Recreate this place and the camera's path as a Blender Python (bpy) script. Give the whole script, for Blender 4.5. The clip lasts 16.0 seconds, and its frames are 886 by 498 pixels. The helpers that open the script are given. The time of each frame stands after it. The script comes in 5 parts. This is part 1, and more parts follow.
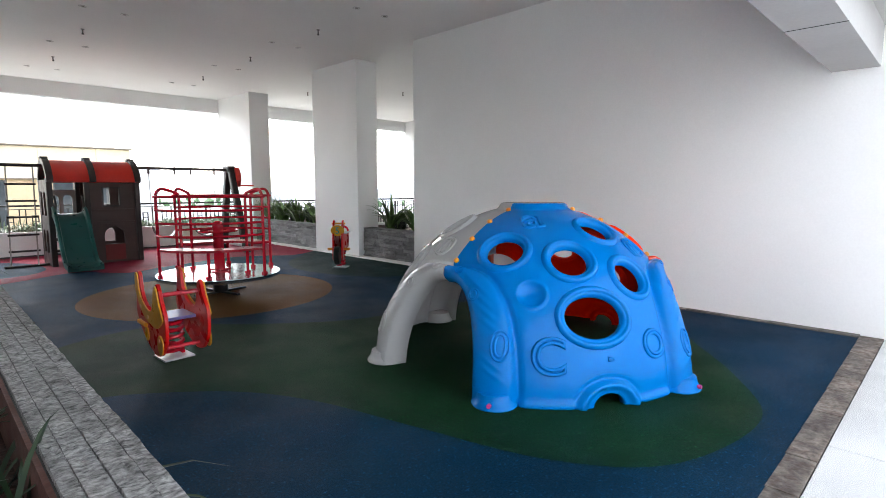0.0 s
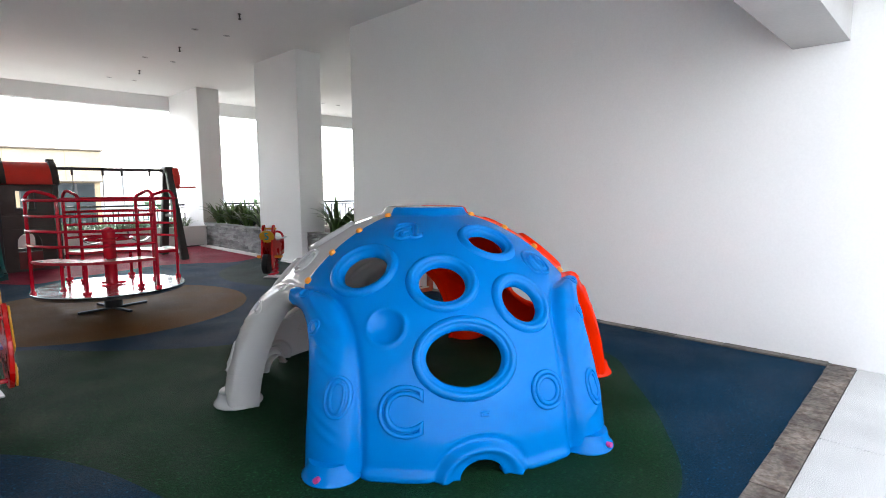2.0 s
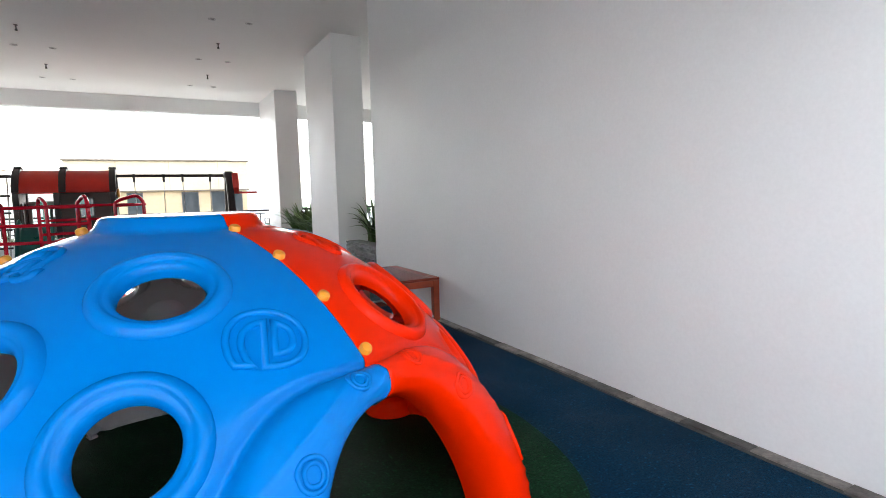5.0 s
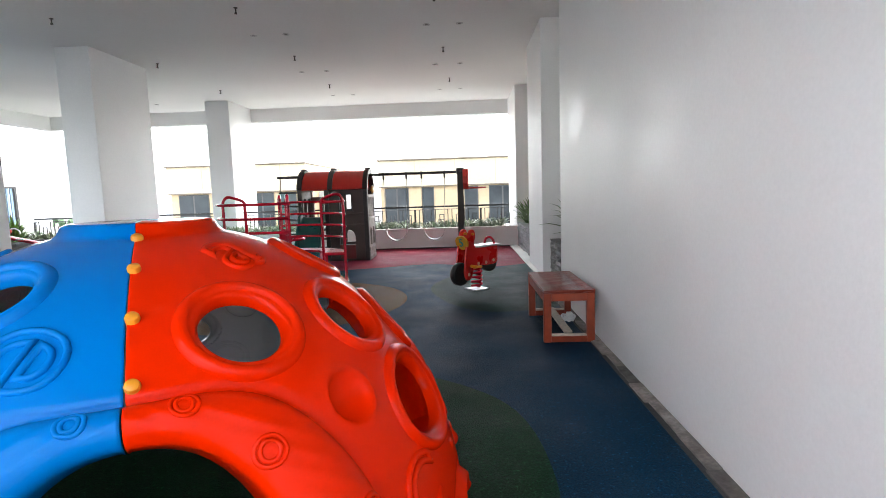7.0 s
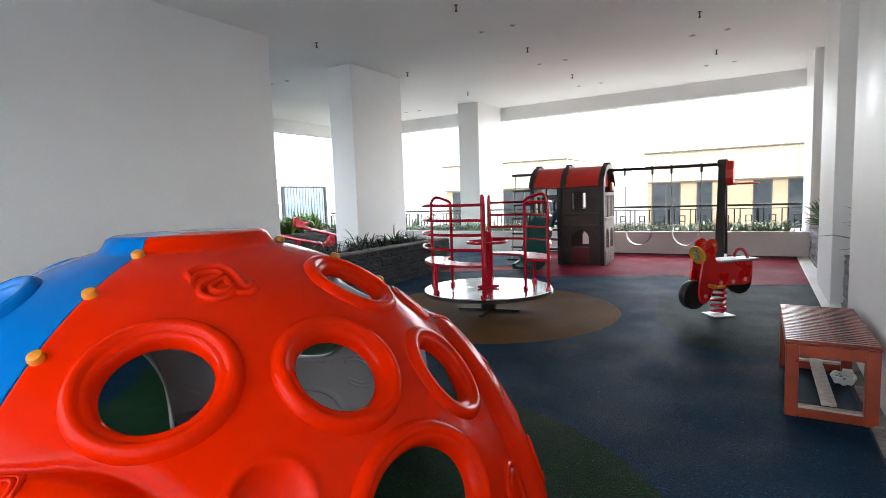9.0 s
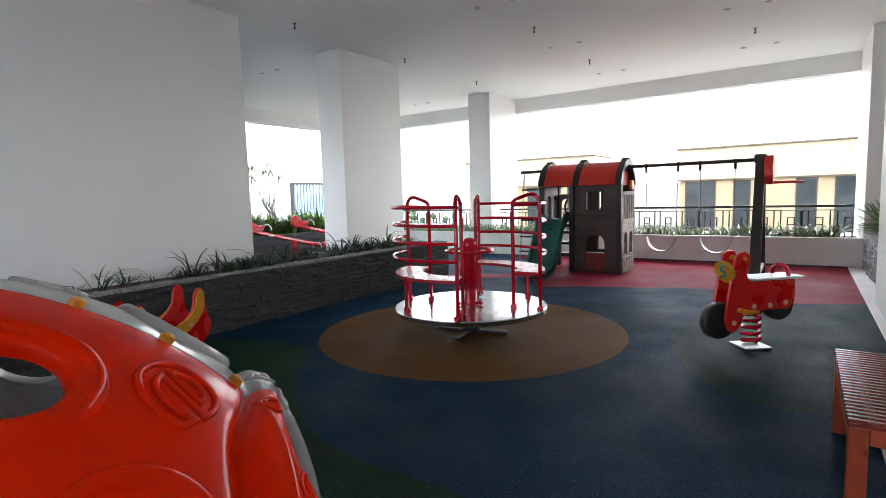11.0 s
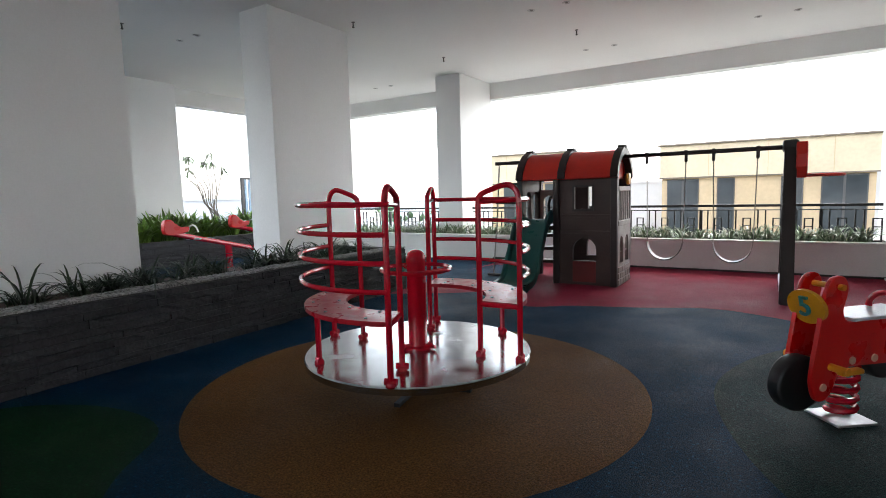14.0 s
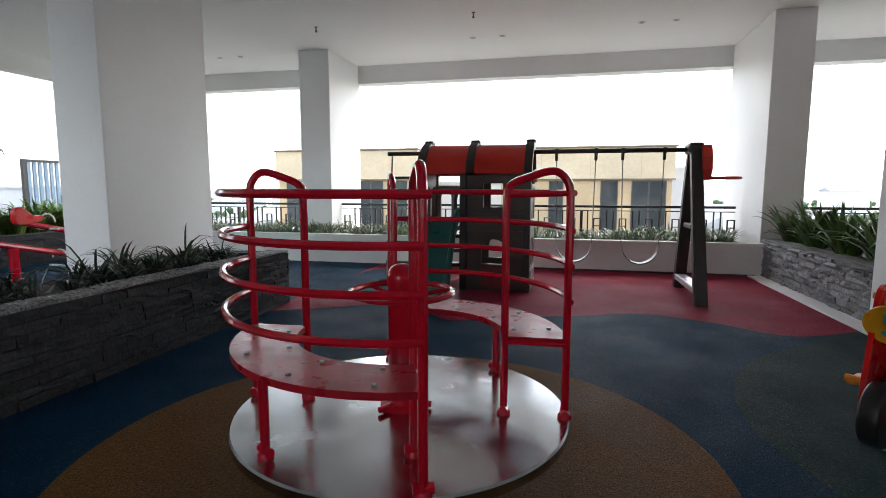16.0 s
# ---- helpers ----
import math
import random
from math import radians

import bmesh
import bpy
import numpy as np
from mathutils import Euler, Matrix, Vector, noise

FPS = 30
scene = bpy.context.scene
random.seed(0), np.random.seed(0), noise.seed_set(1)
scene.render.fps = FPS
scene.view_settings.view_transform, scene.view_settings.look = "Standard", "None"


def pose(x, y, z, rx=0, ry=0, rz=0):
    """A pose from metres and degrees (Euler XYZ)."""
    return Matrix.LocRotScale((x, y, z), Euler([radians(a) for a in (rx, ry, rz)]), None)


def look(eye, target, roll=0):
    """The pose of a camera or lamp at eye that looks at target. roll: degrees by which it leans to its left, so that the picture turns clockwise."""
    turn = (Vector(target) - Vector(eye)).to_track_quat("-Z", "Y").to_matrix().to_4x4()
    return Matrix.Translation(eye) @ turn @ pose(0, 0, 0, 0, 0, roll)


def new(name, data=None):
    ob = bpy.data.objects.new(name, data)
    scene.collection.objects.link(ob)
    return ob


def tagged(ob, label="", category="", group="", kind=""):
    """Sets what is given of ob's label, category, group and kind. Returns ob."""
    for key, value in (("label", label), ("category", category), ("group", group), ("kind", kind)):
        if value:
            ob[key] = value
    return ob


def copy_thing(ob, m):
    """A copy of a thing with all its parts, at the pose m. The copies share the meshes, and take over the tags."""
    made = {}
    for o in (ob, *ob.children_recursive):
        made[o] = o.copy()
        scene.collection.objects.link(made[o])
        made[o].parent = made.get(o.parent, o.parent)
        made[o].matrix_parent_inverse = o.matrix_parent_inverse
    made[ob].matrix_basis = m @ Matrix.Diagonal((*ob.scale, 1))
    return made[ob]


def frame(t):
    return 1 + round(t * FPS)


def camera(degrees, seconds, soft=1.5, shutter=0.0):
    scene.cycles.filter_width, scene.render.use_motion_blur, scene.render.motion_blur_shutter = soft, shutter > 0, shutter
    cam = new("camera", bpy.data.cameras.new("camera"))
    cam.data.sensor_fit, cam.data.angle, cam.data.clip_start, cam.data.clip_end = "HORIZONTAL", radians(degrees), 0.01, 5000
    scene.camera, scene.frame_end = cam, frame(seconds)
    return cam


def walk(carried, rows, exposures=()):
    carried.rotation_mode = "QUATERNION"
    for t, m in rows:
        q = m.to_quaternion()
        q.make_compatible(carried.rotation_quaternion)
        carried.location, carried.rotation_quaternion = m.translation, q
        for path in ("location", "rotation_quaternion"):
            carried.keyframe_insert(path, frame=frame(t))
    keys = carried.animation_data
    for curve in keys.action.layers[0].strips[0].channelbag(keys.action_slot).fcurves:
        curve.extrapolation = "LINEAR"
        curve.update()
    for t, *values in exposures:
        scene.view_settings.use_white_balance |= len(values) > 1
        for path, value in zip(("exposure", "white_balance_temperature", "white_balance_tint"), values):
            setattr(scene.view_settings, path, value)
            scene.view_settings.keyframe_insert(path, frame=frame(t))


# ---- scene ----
cam = camera(80.5, 16.0, soft=0.85)
PATH = [
    (0, (0.467, 0.392, 1.341), (1.876, 1.792, 1.108), 0.0),
    (0.5, (0.666, 0.399, 1.331), (2.079, 1.795, 1.096), -0.1),
    (1, (0.937, 0.417, 1.334), (2.352, 1.811, 1.101), -0.1),
    (1.5, (1.243, 0.394, 1.332), (2.658, 1.788, 1.101), -0.2),
    (2, (1.615, 0.359, 1.334), (3.033, 1.751, 1.106), -0.2),
    (2.5, (2.023, 0.38, 1.321), (3.395, 1.817, 1.092), -0.5),
    (3, (2.417, 0.438, 1.3), (3.745, 1.916, 1.073), -0.6),
    (3.5, (2.805, 0.513, 1.283), (4.081, 2.037, 1.059), -0.8),
    (3.7, (2.967, 0.56, 1.279), (4.212, 2.109, 1.058), -0.9),
    (5.8, (4.527, 0.706, 1.274), (5.161, 2.59, 1.057), -1.7),
    (6, (4.684, 0.707, 1.285), (5.207, 2.625, 1.066), -1.8),
    (6.5, (5.03, 0.757, 1.3), (5.264, 2.731, 1.085), -1.9),
    (7, (5.295, 0.865, 1.288), (5.217, 2.853, 1.077), -1.9),
    (7.5, (5.504, 1.026, 1.293), (5.072, 2.968, 1.089), -1.9),
    (8, (5.608, 1.257, 1.302), (4.895, 3.115, 1.102), -1.8),
    (8.5, (5.699, 1.484, 1.315), (4.801, 3.26, 1.12), -1.9),
    (9, (5.819, 1.731, 1.311), (4.783, 3.431, 1.119), -2.0),
    (11.5, (5.767, 3.053, 1.329), (4.633, 4.688, 1.129), -1.7),
    (12, (5.716, 3.288, 1.315), (4.576, 4.919, 1.114), -1.7),
    (12.5, (5.646, 3.551, 1.315), (4.5, 5.177, 1.11), -1.7),
    (13, (5.522, 3.79, 1.306), (4.389, 5.426, 1.099), -1.7),
    (13.5, (5.337, 4.04, 1.303), (4.237, 5.698, 1.094), -1.6),
    (14, (5.102, 4.311, 1.28), (4.044, 5.995, 1.071), -1.5),
    (14.5, (4.798, 4.529, 1.253), (3.796, 6.247, 1.044), -1.4),
    (15, (4.45, 4.686, 1.241), (3.54, 6.453, 1.027), -1.1),
    (15.5, (4.156, 4.809, 1.237), (3.397, 6.646, 1.013), -0.6),
    (16, (3.854, 4.905, 1.25), (3.394, 6.838, 1.023), 0.1),
]
walk(cam, [(t, look(eye, target, roll)) for t, eye, target, roll in PATH], [(0, 3.22), (9, 3.24), (12.5, 3.16), (14.0, 2.80), (15.0, 2.84), (16.0, 2.42)])

# ---- world and light: a bright overcast sky, seen through the open sides ----
world = bpy.data.worlds.new("overcast_sky")
scene.world = world
world.use_nodes = True
wn = world.node_tree
wn.nodes.clear()
sky = wn.nodes.new("ShaderNodeTexSky")
sky.sky_type = 'NISHITA'
sky.sun_disc = False
sky.sun_elevation = radians(52)
sky.sun_rotation = radians(25)
sky.air_density, sky.dust_density, sky.ozone_density = 1.0, 2.0, 1.0
grey = wn.nodes.new("ShaderNodeHueSaturation")
grey.inputs["Saturation"].default_value = 0.36
bg = wn.nodes.new("ShaderNodeBackground")
bg.inputs["Strength"].default_value = 0.15
wout = wn.nodes.new("ShaderNodeOutputWorld")
wn.links.new(sky.outputs["Color"], grey.inputs["Color"])
wn.links.new(grey.outputs["Color"], bg.inputs["Color"])
wn.links.new(bg.outputs["Background"], wout.inputs["Surface"])

sun_data = bpy.data.lights.new("sun", 'SUN')
sun_data.energy, sun_data.angle, sun_data.color = 0.6, radians(30), (1.0, 0.97, 0.93)
sun = new("sun", sun_data)
sun.matrix_world = look((14, 22, 40), (3, 0, 0))



# ---- materials ----
def material(name, colour, rough=0.6, metal=0.0, grain=0.0, scale=40.0, stain=0.0, stain_scale=1.5, bump=0.0, bump_scale=None,
             spec=0.5, coat=0.0, vary=0.0, second=None, object_random=False, detail=6.0, stretch=None, trans=0.0, world_space=False, specks=0.0):
    """A procedural surface: base colour with fine grain and broad stains, and a fine relief."""
    m = bpy.data.materials.new(name)
    m.use_nodes = True
    nt = m.node_tree
    p = nt.nodes["Principled BSDF"]
    p.inputs["Roughness"].default_value = rough
    p.inputs["Metallic"].default_value = metal
    p.inputs["Specular IOR Level"].default_value = spec
    p.inputs["Coat Weight"].default_value = coat
    p.inputs["Coat Roughness"].default_value = 0.12
    if trans:
        p.inputs["Transmission Weight"].default_value = trans
    co = nt.nodes.new("ShaderNodeTexCoord")
    mp = nt.nodes.new("ShaderNodeMapping")
    nt.links.new(nt.nodes.new("ShaderNodeNewGeometry").outputs["Position"] if world_space else co.outputs["Object"], mp.inputs["Vector"])
    if stretch:
        mp.inputs["Scale"].default_value = stretch

    def tex(s, d=detail):
        n = nt.nodes.new("ShaderNodeTexNoise")
        n.inputs["Scale"].default_value = s
        n.inputs["Detail"].default_value = d
        nt.links.new(mp.outputs["Vector"], n.inputs["Vector"])
        return n

    def mix(kind, fac, a, b):
        n = nt.nodes.new("ShaderNodeMix")
        n.data_type, n.blend_type = 'RGBA', kind
        for socket, value in ((0, fac), (6, a), (7, b)):
            if isinstance(value, bpy.types.NodeSocket):
                nt.links.new(value, n.inputs[socket])
            else:
                n.inputs[socket].default_value = value
        return n.outputs[2]

    def ramp(src, lo, hi, a, b):
        n = nt.nodes.new("ShaderNodeMapRange")
        n.inputs["From Min"].default_value, n.inputs["From Max"].default_value = lo, hi
        n.inputs["To Min"].default_value, n.inputs["To Max"].default_value = a, b
        nt.links.new(src, n.inputs["Value"])
        return n.outputs["Result"]

    col = (*colour, 1.0)
    if second:
        col = mix('MIX', ramp(tex(scale * 0.35).outputs["Fac"], 0.42, 0.62, 0, 1), col, (*second, 1.0))
    if grain:
        g = ramp(tex(scale).outputs["Fac"], 0.3, 0.7, 1 - grain, 1 + grain)
        gc = nt.nodes.new("ShaderNodeCombineColor")
        for k in range(3):
            nt.links.new(g, gc.inputs[k])
        col = mix('MULTIPLY', 1.0, col, gc.outputs[0])
    if specks:
        k = ramp(tex(scale * 0.55, 2.0).outputs["Fac"], 0.60, 0.70, 1.0, 1 + specks)
        kc = nt.nodes.new("ShaderNodeCombineColor")
        for i in range(3):
            nt.links.new(k, kc.inputs[i])
        col = mix('MULTIPLY', 1.0, col, kc.outputs[0])
    if stain:
        s = ramp(tex(stain_scale, 4.0).outputs["Fac"], 0.35, 0.68, 1.0, 1 - stain)
        sc = nt.nodes.new("ShaderNodeCombineColor")
        for k in range(3):
            nt.links.new(s, sc.inputs[k])
        col = mix('MULTIPLY', 1.0, col, sc.outputs[0])
        nt.links.new(ramp(tex(stain_scale * 2.3).outputs["Fac"], 0.3, 0.7, max(rough - 0.1, 0.03), min(rough + 0.1, 1)), p.inputs["Roughness"])
    if vary:
        if object_random:
            src = nt.nodes.new("ShaderNodeObjectInfo").outputs["Random"]
        else:
            src = nt.nodes.new("ShaderNodeNewGeometry").outputs["Random Per Island"]
        v = ramp(src, 0, 1, 1 - vary, 1 + vary)
        vc = nt.nodes.new("ShaderNodeCombineColor")
        for k in range(3):
            nt.links.new(v, vc.inputs[k])
        col = mix('MULTIPLY', 1.0, col, vc.outputs[0])
    if isinstance(col, bpy.types.NodeSocket):
        nt.links.new(col, p.inputs["Base Color"])
    else:
        p.inputs["Base Color"].default_value = col
    if bump:
        b = nt.nodes.new("ShaderNodeBump")
        b.inputs["Strength"].default_value = bump
        b.inputs["Distance"].default_value = 0.01
        nt.links.new(tex(bump_scale or scale).outputs["Fac"], b.inputs["Height"])
        nt.links.new(b.outputs["Normal"], p.inputs["Normal"])
    return m


M = {}
M["wall"] = material("white_wall_paint", (0.85, 0.855, 0.85), 0.5, grain=0.02, scale=60, stain=0.05, stain_scale=0.6, bump=0.06, bump_scale=90)
M["pillar"] = material("white_pillar_paint", (0.85, 0.85, 0.845), 0.55, grain=0.02, scale=50, stain=0.05, stain_scale=0.8, bump=0.08, bump_scale=70)
M["ceiling"] = material("matt_ceiling_paint", (0.80, 0.80, 0.79), 0.8, grain=0.015, scale=30, stain=0.05, stain_scale=0.5, bump=0.04)
M["beam"] = material("beam_paint", (0.80, 0.80, 0.79), 0.7, grain=0.02, scale=40, stain=0.08, stain_scale=0.7, bump=0.05)
M["parapet"] = material("parapet_paint", (0.82, 0.80, 0.78), 0.6, grain=0.03, scale=40, stain=0.14, stain_scale=1.2, bump=0.1)
def rubber(name, c, stain, specks=1.6):
    return material(name, c, 0.62, grain=0.55, scale=100, stain=stain, stain_scale=0.9, bump=0.7, bump_scale=170, spec=0.055, specks=specks)
M["blue"] = rubber("blue_rubber_crumb", (0.002, 0.028, 0.061), 0.35)
M["green"] = rubber("green_rubber_crumb", (0.006, 0.033, 0.013), 0.35)
M["teal"] = rubber("worn_green_rubber_crumb", (0.012, 0.036, 0.035), 0.45)
M["brown"] = rubber("tan_rubber_crumb", (0.150, 0.073, 0.024), 0.3, 0.4)
M["red"] = rubber("red_rubber_crumb", (0.27, 0.024, 0.050), 0.28, 0.8)
M["granite"] = material("grey_kerb_stone", (0.22, 0.185, 0.155), 0.75, grain=0.35, scale=45, stain=0.6, stain_scale=5, bump=0.6, vary=0.2, object_random=True, second=(0.12, 0.085, 0.065), world_space=True)
M["pebble"] = material("white_pebble_wash", (0.66, 0.66, 0.64), 0.8, grain=0.6, scale=190, stain=0.18, stain_scale=2, bump=0.35, bump_scale=220, vary=0.05, object_random=True)
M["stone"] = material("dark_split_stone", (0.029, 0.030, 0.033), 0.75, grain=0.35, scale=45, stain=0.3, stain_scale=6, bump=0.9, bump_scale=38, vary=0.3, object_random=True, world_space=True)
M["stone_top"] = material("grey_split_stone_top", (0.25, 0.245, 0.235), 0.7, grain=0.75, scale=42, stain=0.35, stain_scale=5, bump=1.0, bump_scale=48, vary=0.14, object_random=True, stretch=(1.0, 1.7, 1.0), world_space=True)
M["stone_right"] = material("grey_ledger_stone", (0.23, 0.23, 0.225), 0.7, grain=0.3, scale=45, stain=0.3, stain_scale=6, bump=0.9, bump_scale=38, vary=0.35, object_random=True, world_space=True)
M["skirt"] = material("mixed_grey_skirting_tile", (0.27, 0.24, 0.21), 0.7, grain=0.25, scale=50, stain=0.5, stain_scale=7, bump=0.3, vary=0.65, object_random=True)
# white paint taken down to grey: the soffits' shade is put into the colour
M["entry_beam"] = material("shade_toned_beam_paint", (0.46, 0.455, 0.445), 0.7, grain=0.03, scale=40, stain=0.12, stain_scale=0.8, bump=0.05)
M["mortar"] = material("dark_mortar", (0.05, 0.048, 0.046), 0.9, grain=0.3, scale=60, bump=0.4)
M["soil"] = material("dark_soil", (0.060, 0.028, 0.019), 0.95, grain=0.5, scale=60, stain=0.4, stain_scale=8, bump=1.0, bump_scale=30)
M["terracotta"] = material("red_brown_waterproofing", (0.12, 0.042, 0.03), 0.7, grain=0.2, scale=40, stain=0.4, stain_scale=3, bump=0.3)
M["leaf"] = material("dark_green_leaf", (0.020, 0.042, 0.017), 0.42, grain=0.25, scale=25, vary=0.4)
M["leaf_bright"] = material("fresh_green_leaf", (0.075, 0.15, 0.03), 0.42, grain=0.25, scale=25, vary=0.4)
# fresh leaf green raised: skylight on the far planter is put into the colour
M["leaf_sunny"] = material("skylit_green_leaf", (0.15, 0.27, 0.045), 0.42, grain=0.25, scale=25, vary=0.4)
M["leaf_pale"] = material("variegated_and_hazed_leaf", (0.13, 0.20, 0.10), 0.45, grain=0.25, scale=25, vary=0.5, second=(0.42, 0.45, 0.34))
M["iron"] = material("black_painted_iron", (0.018, 0.017, 0.018), 0.45, grain=0.2, scale=60, bump=0.05)
M["dome_blue"] = material("glossy_blue_plastic", (0.0, 0.178, 0.56), 0.15, grain=0.02, scale=160, spec=0.13)
M["dome_red"] = material("glossy_red_plastic", (0.88, 0.020, 0.0), 0.16, grain=0.02, scale=160, spec=0.12)
M["dome_grey"] = material("grey_plastic", (0.47, 0.465, 0.46), 0.18, grain=0.02, scale=160, spec=0.3)
M["bolt"] = material("orange_yellow_plastic", (0.75, 0.28, 0.015), 0.35, grain=0.05, scale=60)
M["purple"] = material("magenta_plastic", (0.5, 0.05, 0.25), 0.4)
M["redpaint"] = material("red_enamel", (0.52, 0.005, 0.020), 0.13, grain=0.05, scale=60, spec=0.5)
M["seat_red"] = material("worn_red_enamel_seat", (0.46, 0.010, 0.026), 0.33, grain=0.06, scale=80, stain=0.2, stain_scale=5, spec=0.2)
M["steel"] = material("brushed_steel_plate", (0.50, 0.52, 0.54), 0.2, 1.0, grain=0.03, scale=8, stain=0.06, stain_scale=2)
M["steel_dull"] = material("galvanised_steel", (0.45, 0.46, 0.47), 0.4, 1.0, grain=0.1, scale=30)
M["zinc"] = material("zinc_plate", (0.62, 0.62, 0.62), 0.4, 0.6, grain=0.1, scale=30, stain=0.2, stain_scale=9)
M["black_iron"] = material("black_steel_base", (0.02, 0.02, 0.02), 0.5, 0.3)
M["house_brown"] = material("dark_brown_plastic", (0.060, 0.032, 0.026), 0.5, grain=0.1, scale=60, stain=0.2, stain_scale=3, bump=0.25, bump_scale=30)
M["house_trim"] = material("charcoal_brown_plastic", (0.030, 0.022, 0.020), 0.48, grain=0.1, scale=60, stain=0.15, stain_scale=4, bump=0.15)
M["house_stone"] = material("taupe_moulded_plastic", (0.33, 0.285, 0.255), 0.55, grain=0.1, scale=60, stain=0.25, stain_scale=5, bump=0.3, bump_scale=45)
M["house_red"] = material("red_roof_plastic", (0.66, 0.024, 0.012), 0.42, grain=0.05, scale=60, stain=0.12, stain_scale=4, bump=0.05)
M["slide_green"] = material("dark_teal_plastic", (0.006, 0.085, 0.075), 0.35, grain=0.05, scale=60, stain=0.2, stain_scale=4)
M["rope"] = material("grey_rope", (0.35, 0.33, 0.30), 0.9, grain=0.3, scale=200)
M["wood"] = material("varnished_red_brown_wood", (0.20, 0.030, 0.016), 0.25, grain=0.35, scale=12, stain=0.25, stain_scale=5, bump=0.12, bump_scale=14, stretch=(1.0, 9.0, 9.0), vary=0.15, object_random=True, spec=0.6)
M["wood_end"] = material("varnished_wood_frame", (0.33, 0.050, 0.016), 0.36, grain=0.3, scale=12, stain=0.25, stain_scale=6, bump=0.15, bump_scale=14, vary=0.15, object_random=True, coat=0.15)
M["wood_pale"] = material("bare_worn_wood", (0.50, 0.42, 0.34), 0.6, grain=0.2, scale=30)
M["panel_red"] = material("red_board", (0.62, 0.006, 0.006), 0.3, grain=0.02, scale=60, stain=0.02, stain_scale=3)
M["panel_yellow"] = material("yellow_board", (0.66, 0.30, 0.012), 0.35, grain=0.04, scale=60, stain=0.08, stain_scale=6)
M["tyre"] = material("black_board", (0.012, 0.012, 0.013), 0.4, grain=0.1, scale=60)
M["seat_white"] = material("pale_grey_board", (0.55, 0.58, 0.62), 0.35, grain=0.06, scale=60, stain=0.1, stain_scale=8)
M["digit"] = material("blue_green_digit", (0.02, 0.28, 0.30), 0.4)
M["door_red"] = material("dark_red_plastic", (0.17, 0.012, 0.010), 0.5, grain=0.08, scale=60, stain=0.2, stain_scale=4)
M["purple_seat"] = material("violet_blue_board", (0.16, 0.13, 0.34), 0.35, grain=0.05, scale=60)
M["cap"] = material("pale_plastic_cap", (0.70, 0.42, 0.30), 0.4)
M["swing_black"] = material("black_swing_seat", (0.03, 0.03, 0.03), 0.35)
M["white_plastic"] = material("white_plastic", (0.75, 0.75, 0.74), 0.4, grain=0.03, scale=60)
M["cream"] = material("cream_render_facade", (0.70, 0.58, 0.40), 0.85, grain=0.05, scale=6, stain=0.15, stain_scale=0.6)
M["cream_dark"] = material("ochre_render_facade", (0.62, 0.47, 0.29), 0.85, grain=0.05, scale=6, stain=0.15, stain_scale=0.6)
M["flashing"] = material("grey_brown_roof_flashing", (0.20, 0.16, 0.12), 0.6, grain=0.1, scale=4, stain=0.2, stain_scale=0.8)
M["far_white"] = material("pale_distant_render", (0.72, 0.73, 0.75), 0.9, grain=0.03, scale=3, stain=0.1, stain_scale=0.4)
M["glass_dark"] = material("dark_window_glass", (0.055, 0.065, 0.07), 0.1, grain=0.1, scale=2, stain=0.3, stain_scale=0.8, spec=0.35)
M["frame_dark"] = material("dark_window_frame", (0.09, 0.085, 0.08), 0.5)
M["roof_grey"] = material("grey_roof_sheet", (0.35, 0.36, 0.38), 0.7, grain=0.1, scale=2, stain=0.2, stain_scale=0.3)
M["far_green"] = material("distant_foliage", (0.06, 0.11, 0.05), 0.9, grain=0.4, scale=2, vary=0.4)
M["ground"] = material("distant_town_ground", (0.20, 0.21, 0.18), 0.95, grain=0.4, scale=0.05, stain=0.4, stain_scale=0.02)
M["bark"] = material("grey_bark", (0.22, 0.19, 0.16), 0.85, grain=0.3, scale=30, bump=0.4)
M["blue_grey"] = material("blue_grey_louvre", (0.16, 0.24, 0.32), 0.6, grain=0.1, scale=10)


def let_light_through(mat, colour, share):
    """Thin moulded plastic passes a part of the light."""
    nt = mat.node_tree
    out = nt.nodes["Material Output"]
    tr = nt.nodes.new("ShaderNodeBsdfTranslucent")
    tr.inputs["Color"].default_value = (*colour, 1.0)
    mx = nt.nodes.new("ShaderNodeMixShader")
    mx.inputs[0].default_value = share
    nt.links.new(nt.nodes["Principled BSDF"].outputs[0], mx.inputs[1])
    nt.links.new(tr.outputs[0], mx.inputs[2])
    nt.links.new(mx.outputs[0], out.inputs["Surface"])


let_light_through(M["dome_red"], (0.9, 0.03, 0.01), 0.13)
let_light_through(M["dome_blue"], (0.0, 0.2, 0.7), 0.06)

# ---- building helpers ----
def finish(name, bm, mat, smooth=False):
    me = bpy.data.meshes.new(name)
    bmesh.ops.recalc_face_normals(bm, faces=bm.faces)
    if smooth:
        for f in bm.faces:
            f.smooth = True
        for e in bm.edges:
            if len(e.link_faces) == 2 and e.calc_face_angle(0) > 0.6:
                e.smooth = False
    bm.to_mesh(me)
    bm.free()
    for mm in mat if isinstance(mat, (list, tuple)) else [mat]:
        me.materials.append(mm)
    return me


def part(name, bm, mat, parent, label="", smooth=False):
    ob = new(name, finish(name, bm, mat, smooth))
    if parent:
        ob.parent = parent
    if label:
        ob["label"] = label
    return ob


def thing(name, at=(0, 0, 0), rz=0.0, **tags):
    ob = new(name)
    ob.empty_display_size = 0.1
    ob.matrix_basis = pose(*at, 0, 0, rz)
    return tagged(ob, **tags)


